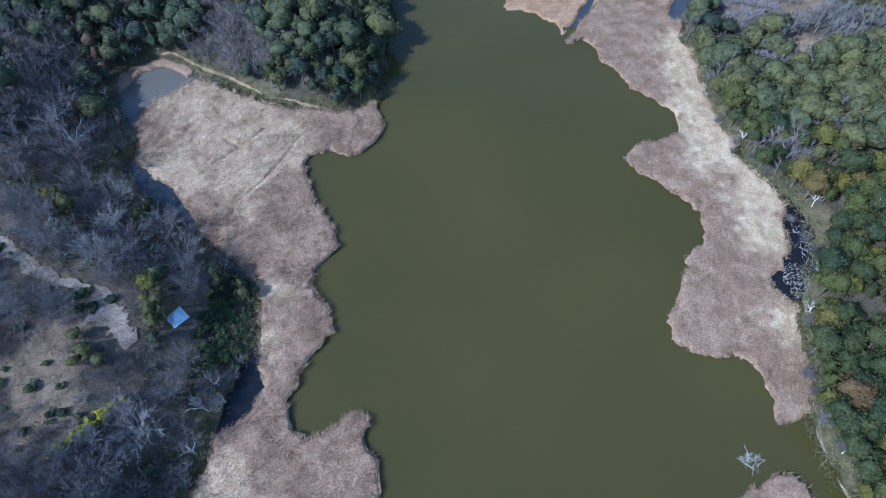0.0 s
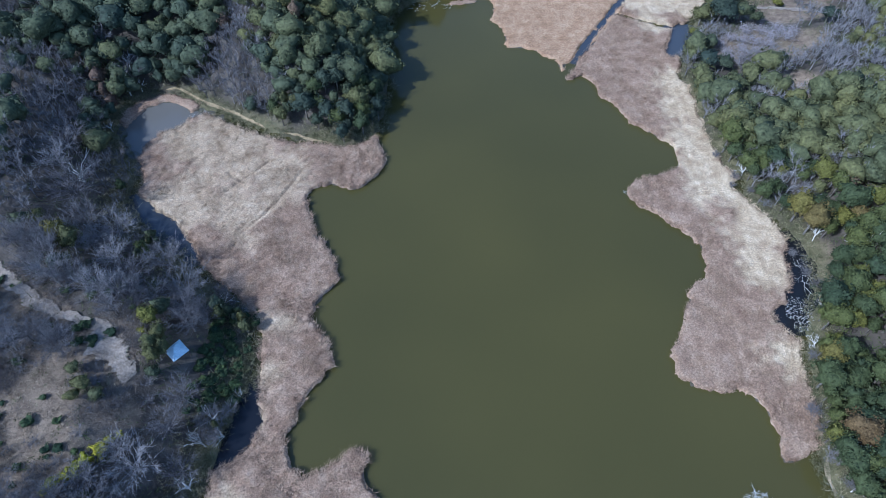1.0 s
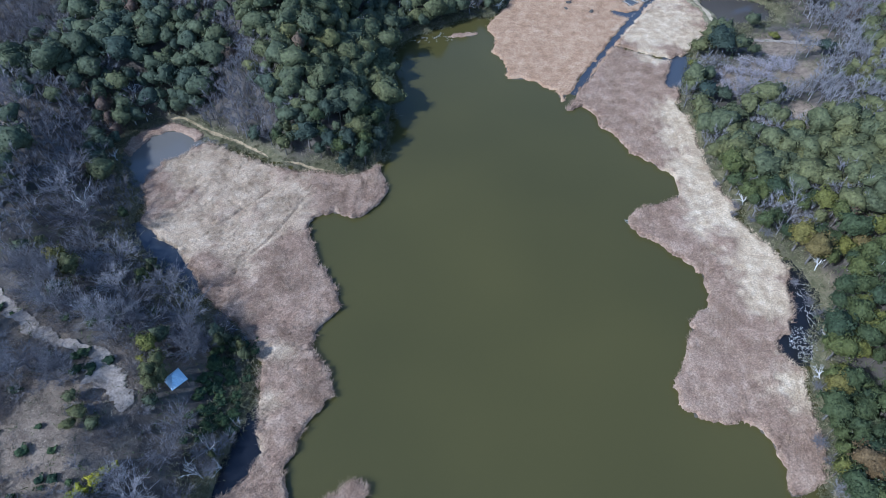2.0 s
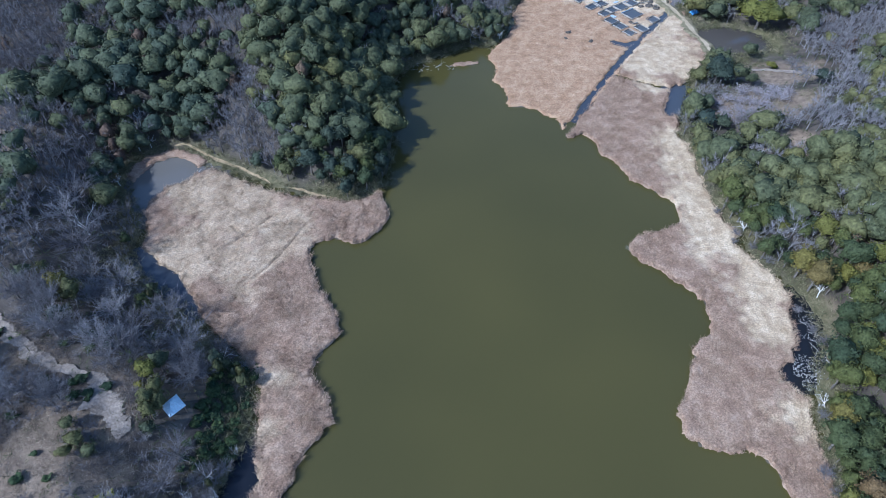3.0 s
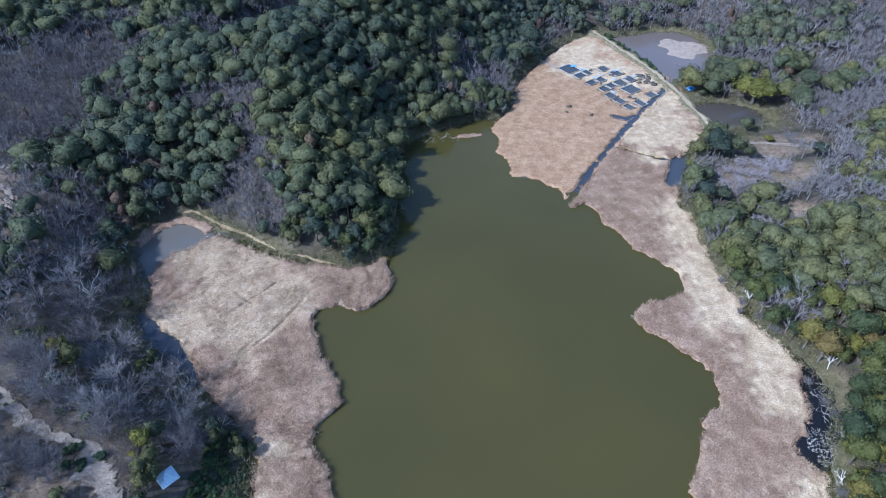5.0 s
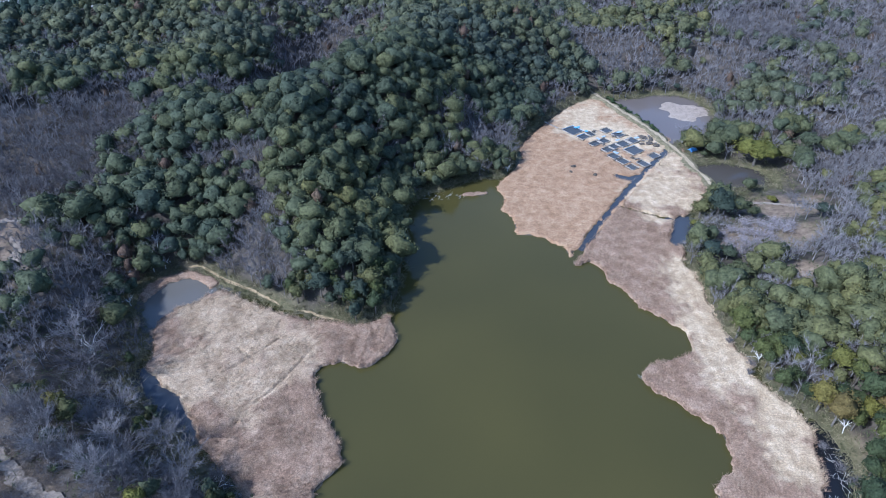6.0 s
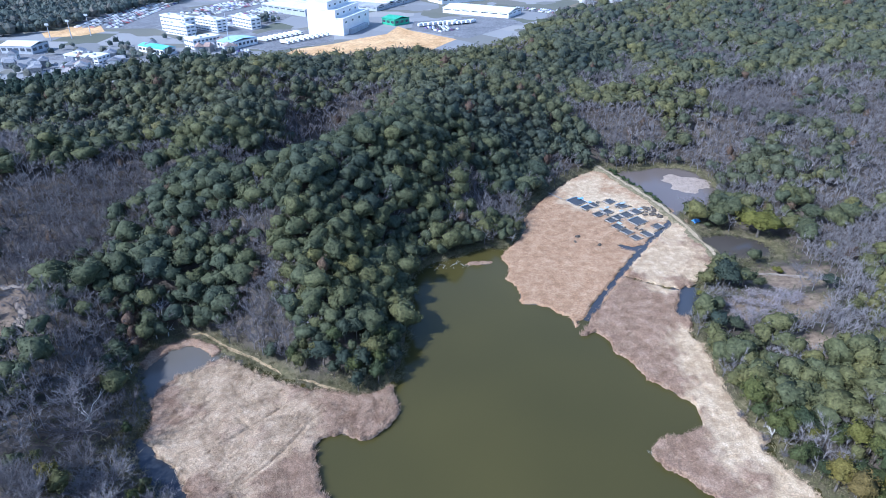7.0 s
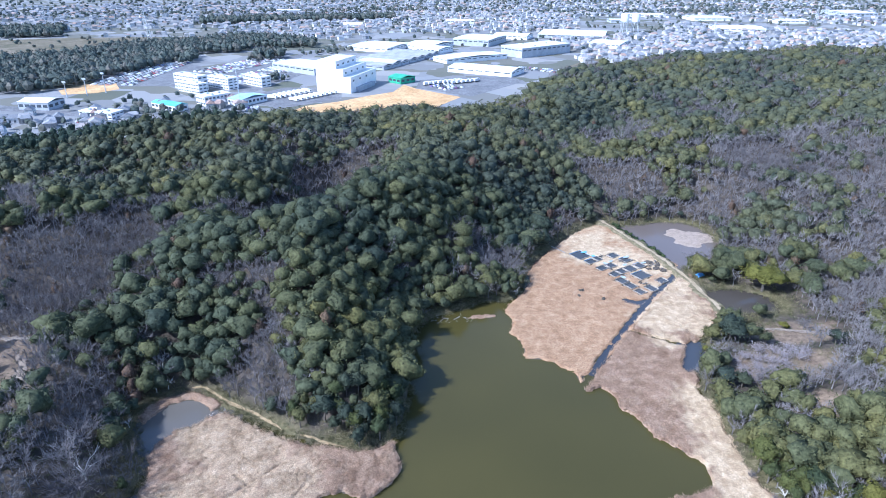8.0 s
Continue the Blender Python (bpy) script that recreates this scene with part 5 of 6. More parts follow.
# ---- the pavilion on the hill ----
METAL = speckled("pale blue metal sheet roof", [(0.3, (0.36, 0.46, 0.52)), (0.7, (0.5, 0.59, 0.64))], 1.5, 0.3, 0.5, 0.3)
TIMBER = speckled("brown timber posts", [(0.3, (0.12, 0.085, 0.06)), (0.7, (0.2, 0.15, 0.11))], 0.6, 0.1, 0.8, 0.2)
pavilion = new("pavilion")
half, eave, peak = 1.9, 2.5, 4.2
ring = [(-half, -half), (half, -half), (half, half), (-half, half)]
for k in range(4):
    a, b = ring[k], ring[(k + 1) % 4]
    v = np.array([(*a, eave), (*b, eave), (0, 0, peak), (*a, eave - 0.12), (*b, eave - 0.12), (0, 0, peak - 0.12)])
    slope = part("roof_slope", mesh_from("roof_slope", v, np.array([(0, 1, 2), (3, 5, 4), (0, 3, 4), (0, 4, 1)]), METAL), pavilion)
    p, q = np.array((*a, eave)), np.array((0, 0, peak))
    part("ridge_cap", mesh_from("ridge_cap", *tube(p + (0, 0, 0.04), q + (0, 0, 0.04), 0.08, 0.08, 6), METAL), slope)
    part("post", box_mesh("post", (a[0] * 0.8 - 0.1, a[1] * 0.8 - 0.1, -0.4), (a[0] * 0.8 + 0.1, a[1] * 0.8 + 0.1, eave + 0.3), TIMBER, 0.01), pavilion)
part("bench", box_mesh("bench", (-1.8, 1.3, -0.2), (1.8, 1.75, 0.45), TIMBER, 0.02), pavilion)
pavilion.matrix_basis = on_ground(-58.0, 63.0, 47) @ pose(0, 0, 0.2)
tagged(pavilion, "small open pavilion with a pale blue hipped metal roof among trees", "pavilion")


# ---- the town on the plain ----
PLAIN = 5.0
WHITE_WALL = speckled("white painted wall", [(0.3, (0.68, 0.68, 0.67)), (0.7, (0.82, 0.82, 0.81))], 6.0, 1.0, 0.7, 0.3, 0.0, "", 0.95)
GREY_WALL = speckled("grey panel wall", [(0.3, (0.33, 0.35, 0.38)), (0.7, (0.45, 0.47, 0.5))], 6.0, 1.0, 0.6, 0.3, 0.0, "", 0.92)
PALE_ROOF = speckled("pale sheet roof", [(0.3, (0.58, 0.58, 0.57)), (0.7, (0.78, 0.78, 0.77))], 9.0, 1.2, 0.5, 0.4, 0.0, "", 0.93)
GREY_ROOF = speckled("dull grey roof", [(0.3, (0.24, 0.245, 0.255)), (0.7, (0.40, 0.40, 0.41))], 9.0, 1.2, 0.6, 0.3, 0.0, "", 0.9)
TEAL_ROOF = speckled("teal sheet roof", [(0.3, (0.10, 0.42, 0.5)), (0.7, (0.2, 0.55, 0.62))], 5.0, 1.0, 0.5, 0.4)
BLUE_ROOF = speckled("light blue sheet roof", [(0.3, (0.26, 0.42, 0.6)), (0.7, (0.4, 0.55, 0.7))], 5.0, 1.0, 0.5, 0.4)
GREEN_SHEET = speckled("green sheet cladding", [(0.3, (0.04, 0.28, 0.16)), (0.7, (0.08, 0.4, 0.24))], 5.0, 1.0, 0.5, 0.4)
PANE = speckled("dark window glass", [(0.3, (0.05, 0.06, 0.075)), (0.7, (0.1, 0.115, 0.13))], 4.0, 1.0, 0.15, 0.5)
ASPHALT = speckled("grey asphalt", [(0.3, (0.12, 0.12, 0.125)), (0.7, (0.2, 0.2, 0.205))], 12.0, 1.5, 0.9, 0.2)
SAND = speckled("orange sand ground", [(0.3, (0.44, 0.265, 0.12)), (0.7, (0.60, 0.40, 0.21))], 18.0, 2.0, 0.95, 0.1)
# Roof tones lifted towards blue-grey, as haze over the town would do.
TILE = speckled("house roof tiles paled for haze", [(0.0, (0.14, 0.148, 0.165)), (0.4, (0.215, 0.222, 0.24)), (0.7, (0.31, 0.30, 0.295)), (1.0, (0.32, 0.22, 0.175))], 5, 1.0, 0.7, 0.3, 0.0, "tone")
RENDER = speckled("house walls", [(0.0, (0.24, 0.233, 0.225)), (0.5, (0.4, 0.4, 0.4)), (1.0, (0.6, 0.6, 0.593))], 5, 1.0, 0.8, 0.2, 0.0, "tone")


def flat_patch(name, outline, mat, label, lift):
    v = np.array([(x, y, PLAIN + lift) for x, y in outline], float)
    tagged(new(name, mesh_from(name, v, np.arange(len(v))[None], mat)), label, name.replace("_", " "), kind="structure")


flat_patch("sports_ground", [(-137, 502), (-114, 527), (-67, 545), (-38, 565), (-19, 609), (-11, 626), (-60, 668), (-75, 690), (-82, 648), (-105, 626), (-128, 597), (-156, 575), (-166, 539)][::-1], SAND, "bare orange sand ground beside the factory", 0.10)
flat_patch("sports_ground", [(-431, 635), (-413, 612), (-384, 623), (-371, 645), (-392, 677), (-422, 668)], SAND, "orange sand ball field", 0.10)
flat_patch("car_park", [(-330, 665), (-225, 640), (-200, 760), (-245, 905), (-300, 900)], ASPHALT, "grey asphalt car park full of cars", 0.06)
flat_patch("car_park", [(-446, 700), (-380, 660), (-330, 665), (-345, 800), (-412, 864)], ASPHALT, "grey asphalt car park with long rows of cars", 0.07)
flat_patch("car_park", [(-178, 560), (-128, 610), (-140, 668), (-200, 665), (-230, 610)], ASPHALT, "grey asphalt yard with parked lorries", 0.08)
flat_patch("car_park", [(-60, 672), (0, 630), (60, 720), (40, 760), (-60, 720)], ASPHALT, "grey asphalt yard beside the factory sheds", 0.06)
flat_patch("road", [(-520, 560), (-250, 500), (-170, 520), (-172, 532), (-250, 514), (-520, 580)], ASPHALT, "grey asphalt road along the foot of the ridge", 0.05)
flat_patch("road", [(-300, 640), (-292, 640), (-240, 930), (-150, 1120), (-160, 1122), (-250, 932)], ASPHALT, "grey asphalt road into the town", 0.09)


# Woods and fields between the town's quarters.
WOODS = [
    [(-472, 605), (-445, 618), (-423, 659), (-418, 712), (-404, 760), (-391, 855), (-400, 909), (-336, 930), (-334, 988), (-242, 992), (-255, 1049), (-393, 1124), (-468, 1039), (-551, 965), (-575, 862), (-628, 823), (-640, 700)],
    [(-805, 1071), (-720, 1108), (-792, 1229), (-893, 1194)],
    [(-379, 806), (-369, 835), (-396, 910), (-396, 854)],
    [(-297, 839), (-261, 871), (-277, 927), (-314, 913)],
    [(-560, 1340), (-351, 1430), (-179, 1490), (-190, 1560), (-380, 1500), (-600, 1410)],
]
FIELDS = [(-635, 833), (-582, 873), (-551, 965), (-474, 1054), (-419, 1140), (-581, 1115), (-709, 1092), (-830, 1040), (-760, 900)]
FIELD = speckled("brown winter field", [(0.3, (0.10, 0.095, 0.062)), (0.5, (0.15, 0.13, 0.09)), (0.7, (0.2, 0.17, 0.125))], 30.0, 3.0, 0.95, 0.1)
flat_patch("field", FIELDS, FIELD, "brown winter fields beside the woods", 0.05)
flat_patch("field", [(120, 829), (183, 787), (236, 834), (221, 927), (180, 925)], FIELD, "dark ploughed field at the foot of the hill", 0.05)


def building(name, x, y, w, d, h, turn, wall, roof, storeys, bays, label, category, gable=0.0, low=0.35, high=0.72):
    """A block with a parapet or a low pitched roof, and windows set in its two long and two short sides."""
    ob = new(name)
    walls = part("wall", box_mesh("wall", (-w / 2, -d / 2, -0.5), (w / 2, d / 2, h), wall), ob)
    if gable:
        o = 0.4
        v = np.array([(-w / 2 - o, -d / 2 - o, h), (w / 2 + o, -d / 2 - o, h), (w / 2 + o, d / 2 + o, h), (-w / 2 - o, d / 2 + o, h), (-w / 2 - o, 0, h + gable), (w / 2 + o, 0, h + gable)])
        part("roof", mesh_from("roof", np.concatenate([v, v - (0, 0, 0.3)]), np.array([(0, 1, 5, 4), (2, 3, 4, 5), (6, 10, 11, 7), (8, 11, 10, 9), (0, 6, 7, 1), (2, 8, 9, 3)]), roof), ob)
    else:
        top = part("roof", box_mesh("roof", (-w / 2 - 0.3, -d / 2 - 0.3, h), (w / 2 + 0.3, d / 2 + 0.3, h + 0.5), roof), ob)
        for k in range(3):
            ux, uy = w * (0.28 * k - 0.28), d * (0.2 if k % 2 else -0.15)
            part("roof_unit", box_mesh("roof_unit", (ux - 1.2, uy - 1.0, h + 0.5), (ux + 1.2, uy + 1.0, h + 1.7), GREY_WALL), top)
    for level in range(storeys):
        z0 = h / storeys * (level + low)
        z1 = h / storeys * (level + high)
        for k in range(bays):
            u = (k + 0.5) / bays - 0.5
            ww = w / bays * 0.36
            part("window", box_mesh("window", (u * w - ww, -d / 2 - 0.06, z0), (u * w + ww, -d / 2 + 0.1, z1), PANE), walls)
        side = max(1, int(bays * d / w))
        for k in range(min(side, 10)):
            u = (k + 0.5) / min(side, 10) - 0.5
            dd = d / min(side, 10) * 0.3
            for sx in (-1, 1):
                part("window", box_mesh("window", (sx * w / 2 - 0.08, u * d - dd, z0), (sx * w / 2 + 0.08, u * d + dd, z1), PANE), walls)
    ob.matrix_basis = pose(x, y, PLAIN, 0, 0, turn)
    return tagged(ob, label, category)


building("warehouse", -395, 554, 30, 22, 7, -5, GREY_WALL, PALE_ROOF, 1, 5, "warehouse with a pale sheet roof", "warehouse", 2.0)
building("office_building", -319, 519, 34, 14, 6, -14, WHITE_WALL, PALE_ROOF, 2, 8, "low white office building with flat roofs", "building")
building("shop", -276, 556, 34, 13, 5.5, -29, WHITE_WALL, TEAL_ROOF, 1, 7, "low building with a teal sheet roof", "building", 1.6)
building("office_building", -245, 583, 15, 28, 8.5, -37, WHITE_WALL, PALE_ROOF, 2, 4, "white two-storey office building", "building")
building("hall", -214, 587, 18, 32, 6, -31, WHITE_WALL, BLUE_ROOF, 1, 4, "hall with a light blue sheet roof", "hall", 2.0)
building("apartment_block", -296, 652, 40, 12, 15, -31, WHITE_WALL, PALE_ROOF, 4, 8, "white four-storey block with rows of windows", "building")
building("apartment_block", -288, 636, 34, 10, 10, -31, WHITE_WALL, PALE_ROOF, 3, 8, "white three-storey block with rows of windows", "building")
building("apartment_block", -266, 662, 36, 13, 11.5, -33, WHITE_WALL, PALE_ROOF, 4, 8, "white four-storey block with rows of windows", "building")
building("apartment_block", -234, 678, 33, 12, 10.5, -37, WHITE_WALL, PALE_ROOF, 3, 7, "white three-storey block with rows of windows", "building")
HALLS = [(-205, 782, 76, 46, 8, -34), (-143, 994, 69, 80, 6, -23), (-70, 1019, 50, 70, 6, -28), (11, 1073, 62, 80, 10, -23), (-3, 885, 35, 100, 6, -55), (16, 780, 84, 40, 6, -25), (181, 1195, 116, 100, 6, -13), (543, 1567, 91, 80, 6, 5), (524, 1335, 92, 80, 5, -8), (951, 1727, 77, 110, 9, 5), (218, 1047, 50, 55, 7, -29), (-251, 1357, 40, 50, 4, 5), (-120, 830, 50, 26, 6, -24), (-60, 960, 46, 40, 7, -30), (70, 1150, 60, 40, 7, -20), (330, 1480, 60, 40, 6, 3), (420, 1650, 80, 50, 6, 0), (700, 1500, 70, 40, 6, 4), (-480, 1700, 60, 40, 6, 5), (-30, 1420, 60, 30, 7, 5)]
for n, (x, y, w, d, h, turn) in enumerate(HALLS):
    building("factory_hall", x, y, w, d, h, turn, WHITE_WALL if n % 3 else GREY_WALL, PALE_ROOF, 1, 7, "long low factory hall with a pale sheet roof", "factory hall", 1.2 + 0.6 * (n % 3), 0.62, 0.78)
building("factory_building", 92, 950, 43, 100, 13, -49, GREY_WALL, PALE_ROOF, 1, 6, "large grey factory box with a pale flat roof", "factory", 0.0, 0.7, 0.82)
building("shed", -79, 706, 20, 22, 6.5, -41, GREEN_SHEET, GREEN_SHEET, 1, 3, "green sheet-clad shed beside the factory", "shed", 2.0)
for k in range(7):
    c, s = math.cos(radians(-24)), math.sin(radians(-24))
    u, v = 0.0, -66 + 22 * k
    building("sawtooth_hall", -110 + c * u - s * v, 868 + s * u + c * v, 68, 20.5, 5, -24, GREY_WALL, GREY_ROOF, 1, 5, "grey roofed bay of a large factory", "factory hall", 1.8, 0.6, 0.75)

# Stepped white cold store: three blocks of rising height.
store = new("stepped_warehouse")
for k, (x0, x1, y0, y1, h) in enumerate([(-19.5, 19.5, -32, 32, 15.5), (-19.45, 11.5, -31.9, 24, 23.0), (-19.4, 3.5, -31.8, 16, 30.5)]):
    block = part("block", box_mesh("block", (x0, y0, -0.5 if k == 0 else 14 + 7 * k - 6), (x1, y1, h), WHITE_WALL), store)
    part("roof", box_mesh("roof", (x0 - 0.3, y0 - 0.3, h), (x1 + 0.3, y1 + 0.3, h + 0.6), PALE_ROOF), store)
    for i in range(4):
        part("window", box_mesh("window", (x1 - 0.06, y0 + (y1 - y0) * (i + 0.3) / 4, h - 4.5), (x1 + 0.08, y0 + (y1 - y0) * (i + 0.3) / 4 + 3.5, h - 2.8), PANE), block)
part("loading_bay", box_mesh("loading_bay", (19.5, -20, -0.5), (23.5, 20, 4.5), GREY_WALL, 0.1), store)
store.matrix_basis = pose(-134, 673, PLAIN, 0, 0, -15)
tagged(store, "tall white windowless warehouse stepped down in three tiers", "warehouse")

# Houses: the nearest as things, the rest of the town as one mass.
wall_v = np.array([(-1, -1, 0), (1, -1, 0), (1, 1, 0), (-1, 1, 0), (-1, -1, 1), (1, -1, 1), (1, 1, 1), (-1, 1, 1)], float)
wall_f = np.array([(0, 1, 5), (0, 5, 4), (1, 2, 6), (1, 6, 5), (2, 3, 7), (2, 7, 6), (3, 0, 4), (3, 4, 7)])
roof_v = np.array([(-1.12, -1.12, 1), (1.12, -1.12, 1), (1.12, 1.12, 1), (-1.12, 1.12, 1), (-0.75, 0, 1.5), (0.75, 0, 1.5)], float)
roof_f = np.array([(0, 1, 5), (0, 5, 4), (2, 3, 4), (2, 4, 5), (1, 2, 5), (3, 0, 4)])
hr = np.random.default_rng(33)
# Town quarters: bearing from and to, distance from and to, number of houses.
QUARTERS = [(-42, -29, 535, 650, 44), (-27, -20, 600, 640, 10), (-42, -22, 1060, 1300, 60), (-22, -9, 1120, 1500, 300), (-9, 9, 1230, 1700, 520), (9, 15, 840, 1000, 60), (7, 20, 1000, 1250, 320), (16, 38, 1040, 1500, 760), (-42, -10, 1400, 2200, 1300), (-10, 38, 1650, 2500, 1900)]
hx, hy = [], []
for a0, a1, r0, r1, count in QUARTERS:
    a, r = np.radians(hr.uniform(a0, a1, count)), np.sqrt(hr.uniform(r0**2, r1**2, count))
    hx, hy = np.r_[hx, np.sin(a) * r], np.r_[hy, np.cos(a) * r]
free = plain_mask(hx, hy) > 0.98
for x, y, w, d, h, turn in HALLS + [(-134, 673, 60, 90, 0, 0), (92, 950, 60, 110, 0, 0), (-110, 868, 80, 160, 0, 0)]:
    free &= np.hypot(hx - x, hy - y) > 0.62 * max(w, d)
for o in WOODS + [FIELDS]:
    free &= area_distance(hx, hy, np.array(o, float)) > 4
hx, hy = hx[free], hy[free]
hs, ht = hr.uniform(2.9, 4.9, (len(hx), 2)) * (1 + np.clip(np.hypot(hx, hy) - 1200, 0, 1500)[:, None] / 3500), hr.uniform(3.8, 5.8, len(hx))
ha = np.where(hr.random(len(hx)) < 0.5, 0.35, 1.92) + hr.normal(size=len(hx)) * 0.15
horder = np.argsort(np.hypot(hx, hy))
for i in horder[:110]:
    ob = new("house")
    tone = float(hr.random())
    body = part("wall", mesh_from("wall", wall_v, wall_f, RENDER, floats={"tone": np.full(8, tone)}), ob)
    part("roof", mesh_from("roof", roof_v, roof_f, TILE, floats={"tone": np.full(6, float(hr.random()))}), ob)
    for u in (-0.5, 0.35):
        part("window", mesh_from("window", *joined([(np.array([(u - 0.18, -1.01, 0.3), (u + 0.18, -1.01, 0.3), (u + 0.18, -1.01, 0.7), (u - 0.18, -1.01, 0.7)]), np.array([(0, 1, 2), (0, 2, 3)]))]), PANE), body)
    ob.matrix_basis = pose(hx[i], hy[i], PLAIN - 0.1, 0, 0, math.degrees(ha[i])) @ Matrix.Diagonal((hs[i, 0], hs[i, 1], ht[i], 1))
    tagged(ob, "two-storey house with a hipped tiled roof in the town", "house", "houses of the town")


def crowd(name, ids, px, py, pz, sx, sy, sz, turn, pieces, label, category, rs):
    """Many alike things far off, joined into one mesh; pieces: shapes and their materials."""
    vs, fs, ms, ts, n = [], [], [], [], 0
    c, s = np.cos(turn[ids])[:, None], np.sin(turn[ids])[:, None]
    for k, (v, f, _) in enumerate(pieces):
        x, y = v[:, 0] * sx[ids, None], v[:, 1] * sy[ids, None]
        vs.append(np.stack([x * c - y * s + px[ids, None], x * s + y * c + py[ids, None], v[:, 2] * sz[ids, None] + pz], -1).reshape(-1, 3))
        fs.append((f[None] + (np.arange(len(ids)) * len(v))[:, None, None] + n).reshape(-1, 3))
        ms.append(np.full(len(ids) * len(f), k))
        ts.append(np.repeat(rs.random(len(ids)), len(v)))
        n += len(ids) * len(v)
    ob = new(name, mesh_from(name, np.concatenate(vs), np.concatenate(fs), [m for _, _, m in pieces], np.concatenate(ms), floats={"tone": np.concatenate(ts)}))
    return tagged(ob, label, category, "", "stuff")


crowd("distant_houses", horder[110:], hx, hy, PLAIN - 0.1, hs[:, 0], hs[:, 1], ht, ha, [(wall_v, wall_f, RENDER), (roof_v, roof_f, TILE)], "distant houses with grey and brown roofs filling the plain", "houses", hr)

# Cars in the car parks, in rows.
CAR = speckled("car paint", [(0.0, (0.05, 0.055, 0.065)), (0.3, (0.3, 0.31, 0.33)), (0.5, (0.62, 0.63, 0.64)), (0.85, (0.8, 0.8, 0.8)), (0.93, (0.35, 0.08, 0.07)), (1.0, (0.1, 0.16, 0.4))], 5, 0.5, 0.35, 0.5, 0.0, "tone", 0.95)
car_v = np.concatenate([wall_v * (1, 1, 0.55), wall_v * (0.55, 0.9, 0.45) + (0, 0, 0.55)])
car_f = np.concatenate([wall_f, [(4, 5, 6), (4, 6, 7)], wall_f + 8, np.array([(4, 5, 6), (4, 6, 7)]) + 8])
cx, cy, ca = [], [], []
for x0, y0, turn, rows, per, gap in [(-292, 690, 70, 8, 26, 7.0), (-412, 665, 92, 6, 58, 8.5), (-338, 760, 70, 6, 44, 8.0), (-262, 770, 75, 7, 22, 7.0), (-44, 680, 40, 4, 9, 8.0), (-330, 500, -14, 1, 14, 6.0), (-215, 555, 30, 2, 8, 7.0), (60, 820, -25, 3, 20, 8.0), (-60, 900, -24, 3, 18, 8.0)]:
    c, s = math.cos(radians(turn)), math.sin(radians(turn))
    for r in range(rows):
        for k in range(per):
            if hr.random() < 0.8:
                u, v = k * 2.9, -r * gap
                cx.append(x0 + c * u - s * v)
                cy.append(y0 + s * u + c * v)
                ca.append(radians(turn + 90) + hr.normal() * 0.03)
cx, cy, ca = np.array(cx), np.array(cy), np.array(ca)
one = np.ones(len(cx))
crowd("parked_cars", np.arange(len(cx)), cx, cy, PLAIN + 0.15, 2.2 * one, 0.9 * one, 1.5 * one, ca, [(car_v, car_f, CAR)], "rows of parked cars, mostly white and grey", "cars", hr)

TRUCK = speckled("white lorry box", [(0.3, (0.66, 0.67, 0.68)), (0.7, (0.8, 0.8, 0.8))], 3, 0.6, 0.5, 0.4, 0.0, "", 0.95)
RUBBER = speckled("black tyre rubber", [(0.3, (0.02, 0.02, 0.02)), (0.7, (0.035, 0.035, 0.035))], 0.5, 0.1)
lorry = new("lorry")
part("cargo_box", box_mesh("cargo_box", (-5.5, -1.25, 1.0), (3.0, 1.25, 3.7), TRUCK, 0.08), lorry)
cab = part("cab", box_mesh("cab", (3.3, -1.2, 0.6), (5.4, 1.2, 3.0), TRUCK, 0.2), lorry)
part("windscreen", box_mesh("windscreen", (5.36, -1.0, 1.8), (5.44, 1.0, 2.7), PANE), cab)
for wx in (-4.2, -2.9, 4.3):
    for wy in (-1.1, 1.1):
        part("wheel", mesh_from("wheel", *tube((wx, wy - 0.15, 0.5), (wx, wy + 0.15, 0.5), 0.5, 0.5, 10), RUBBER), lorry)
tagged(lorry, "white box lorry parked in the factory yard", "lorry", "lorries in the yard")
spots = [(-172 + 3.6 * k, 596 + 5.0 * k, -25) for k in range(9)] + [(-196 + 3.6 * k, 606 + 5.0 * k, -25) for k in range(8)] + [(-50 + 5 * k, 690 + 3 * k, 60) for k in range(8)] + [(-20 + 5 * k, 700 + 3 * k, 60) for k in range(6)]
for n, (x, y, turn) in enumerate(spots):
    ob = lorry if n == 0 else copy_thing(lorry, Matrix.Identity(4))
    ob.matrix_basis = pose(x, y, PLAIN + 0.12, 0, 0, turn + hr.normal() * 3)

# Pylons, a tall pole, floodlight masts and water tanks.
STEEL = speckled("grey galvanised steel", [(0.3, (0.38, 0.4, 0.42)), (0.7, (0.52, 0.54, 0.56))], 2.0, 0.4, 0.5, 0.4)


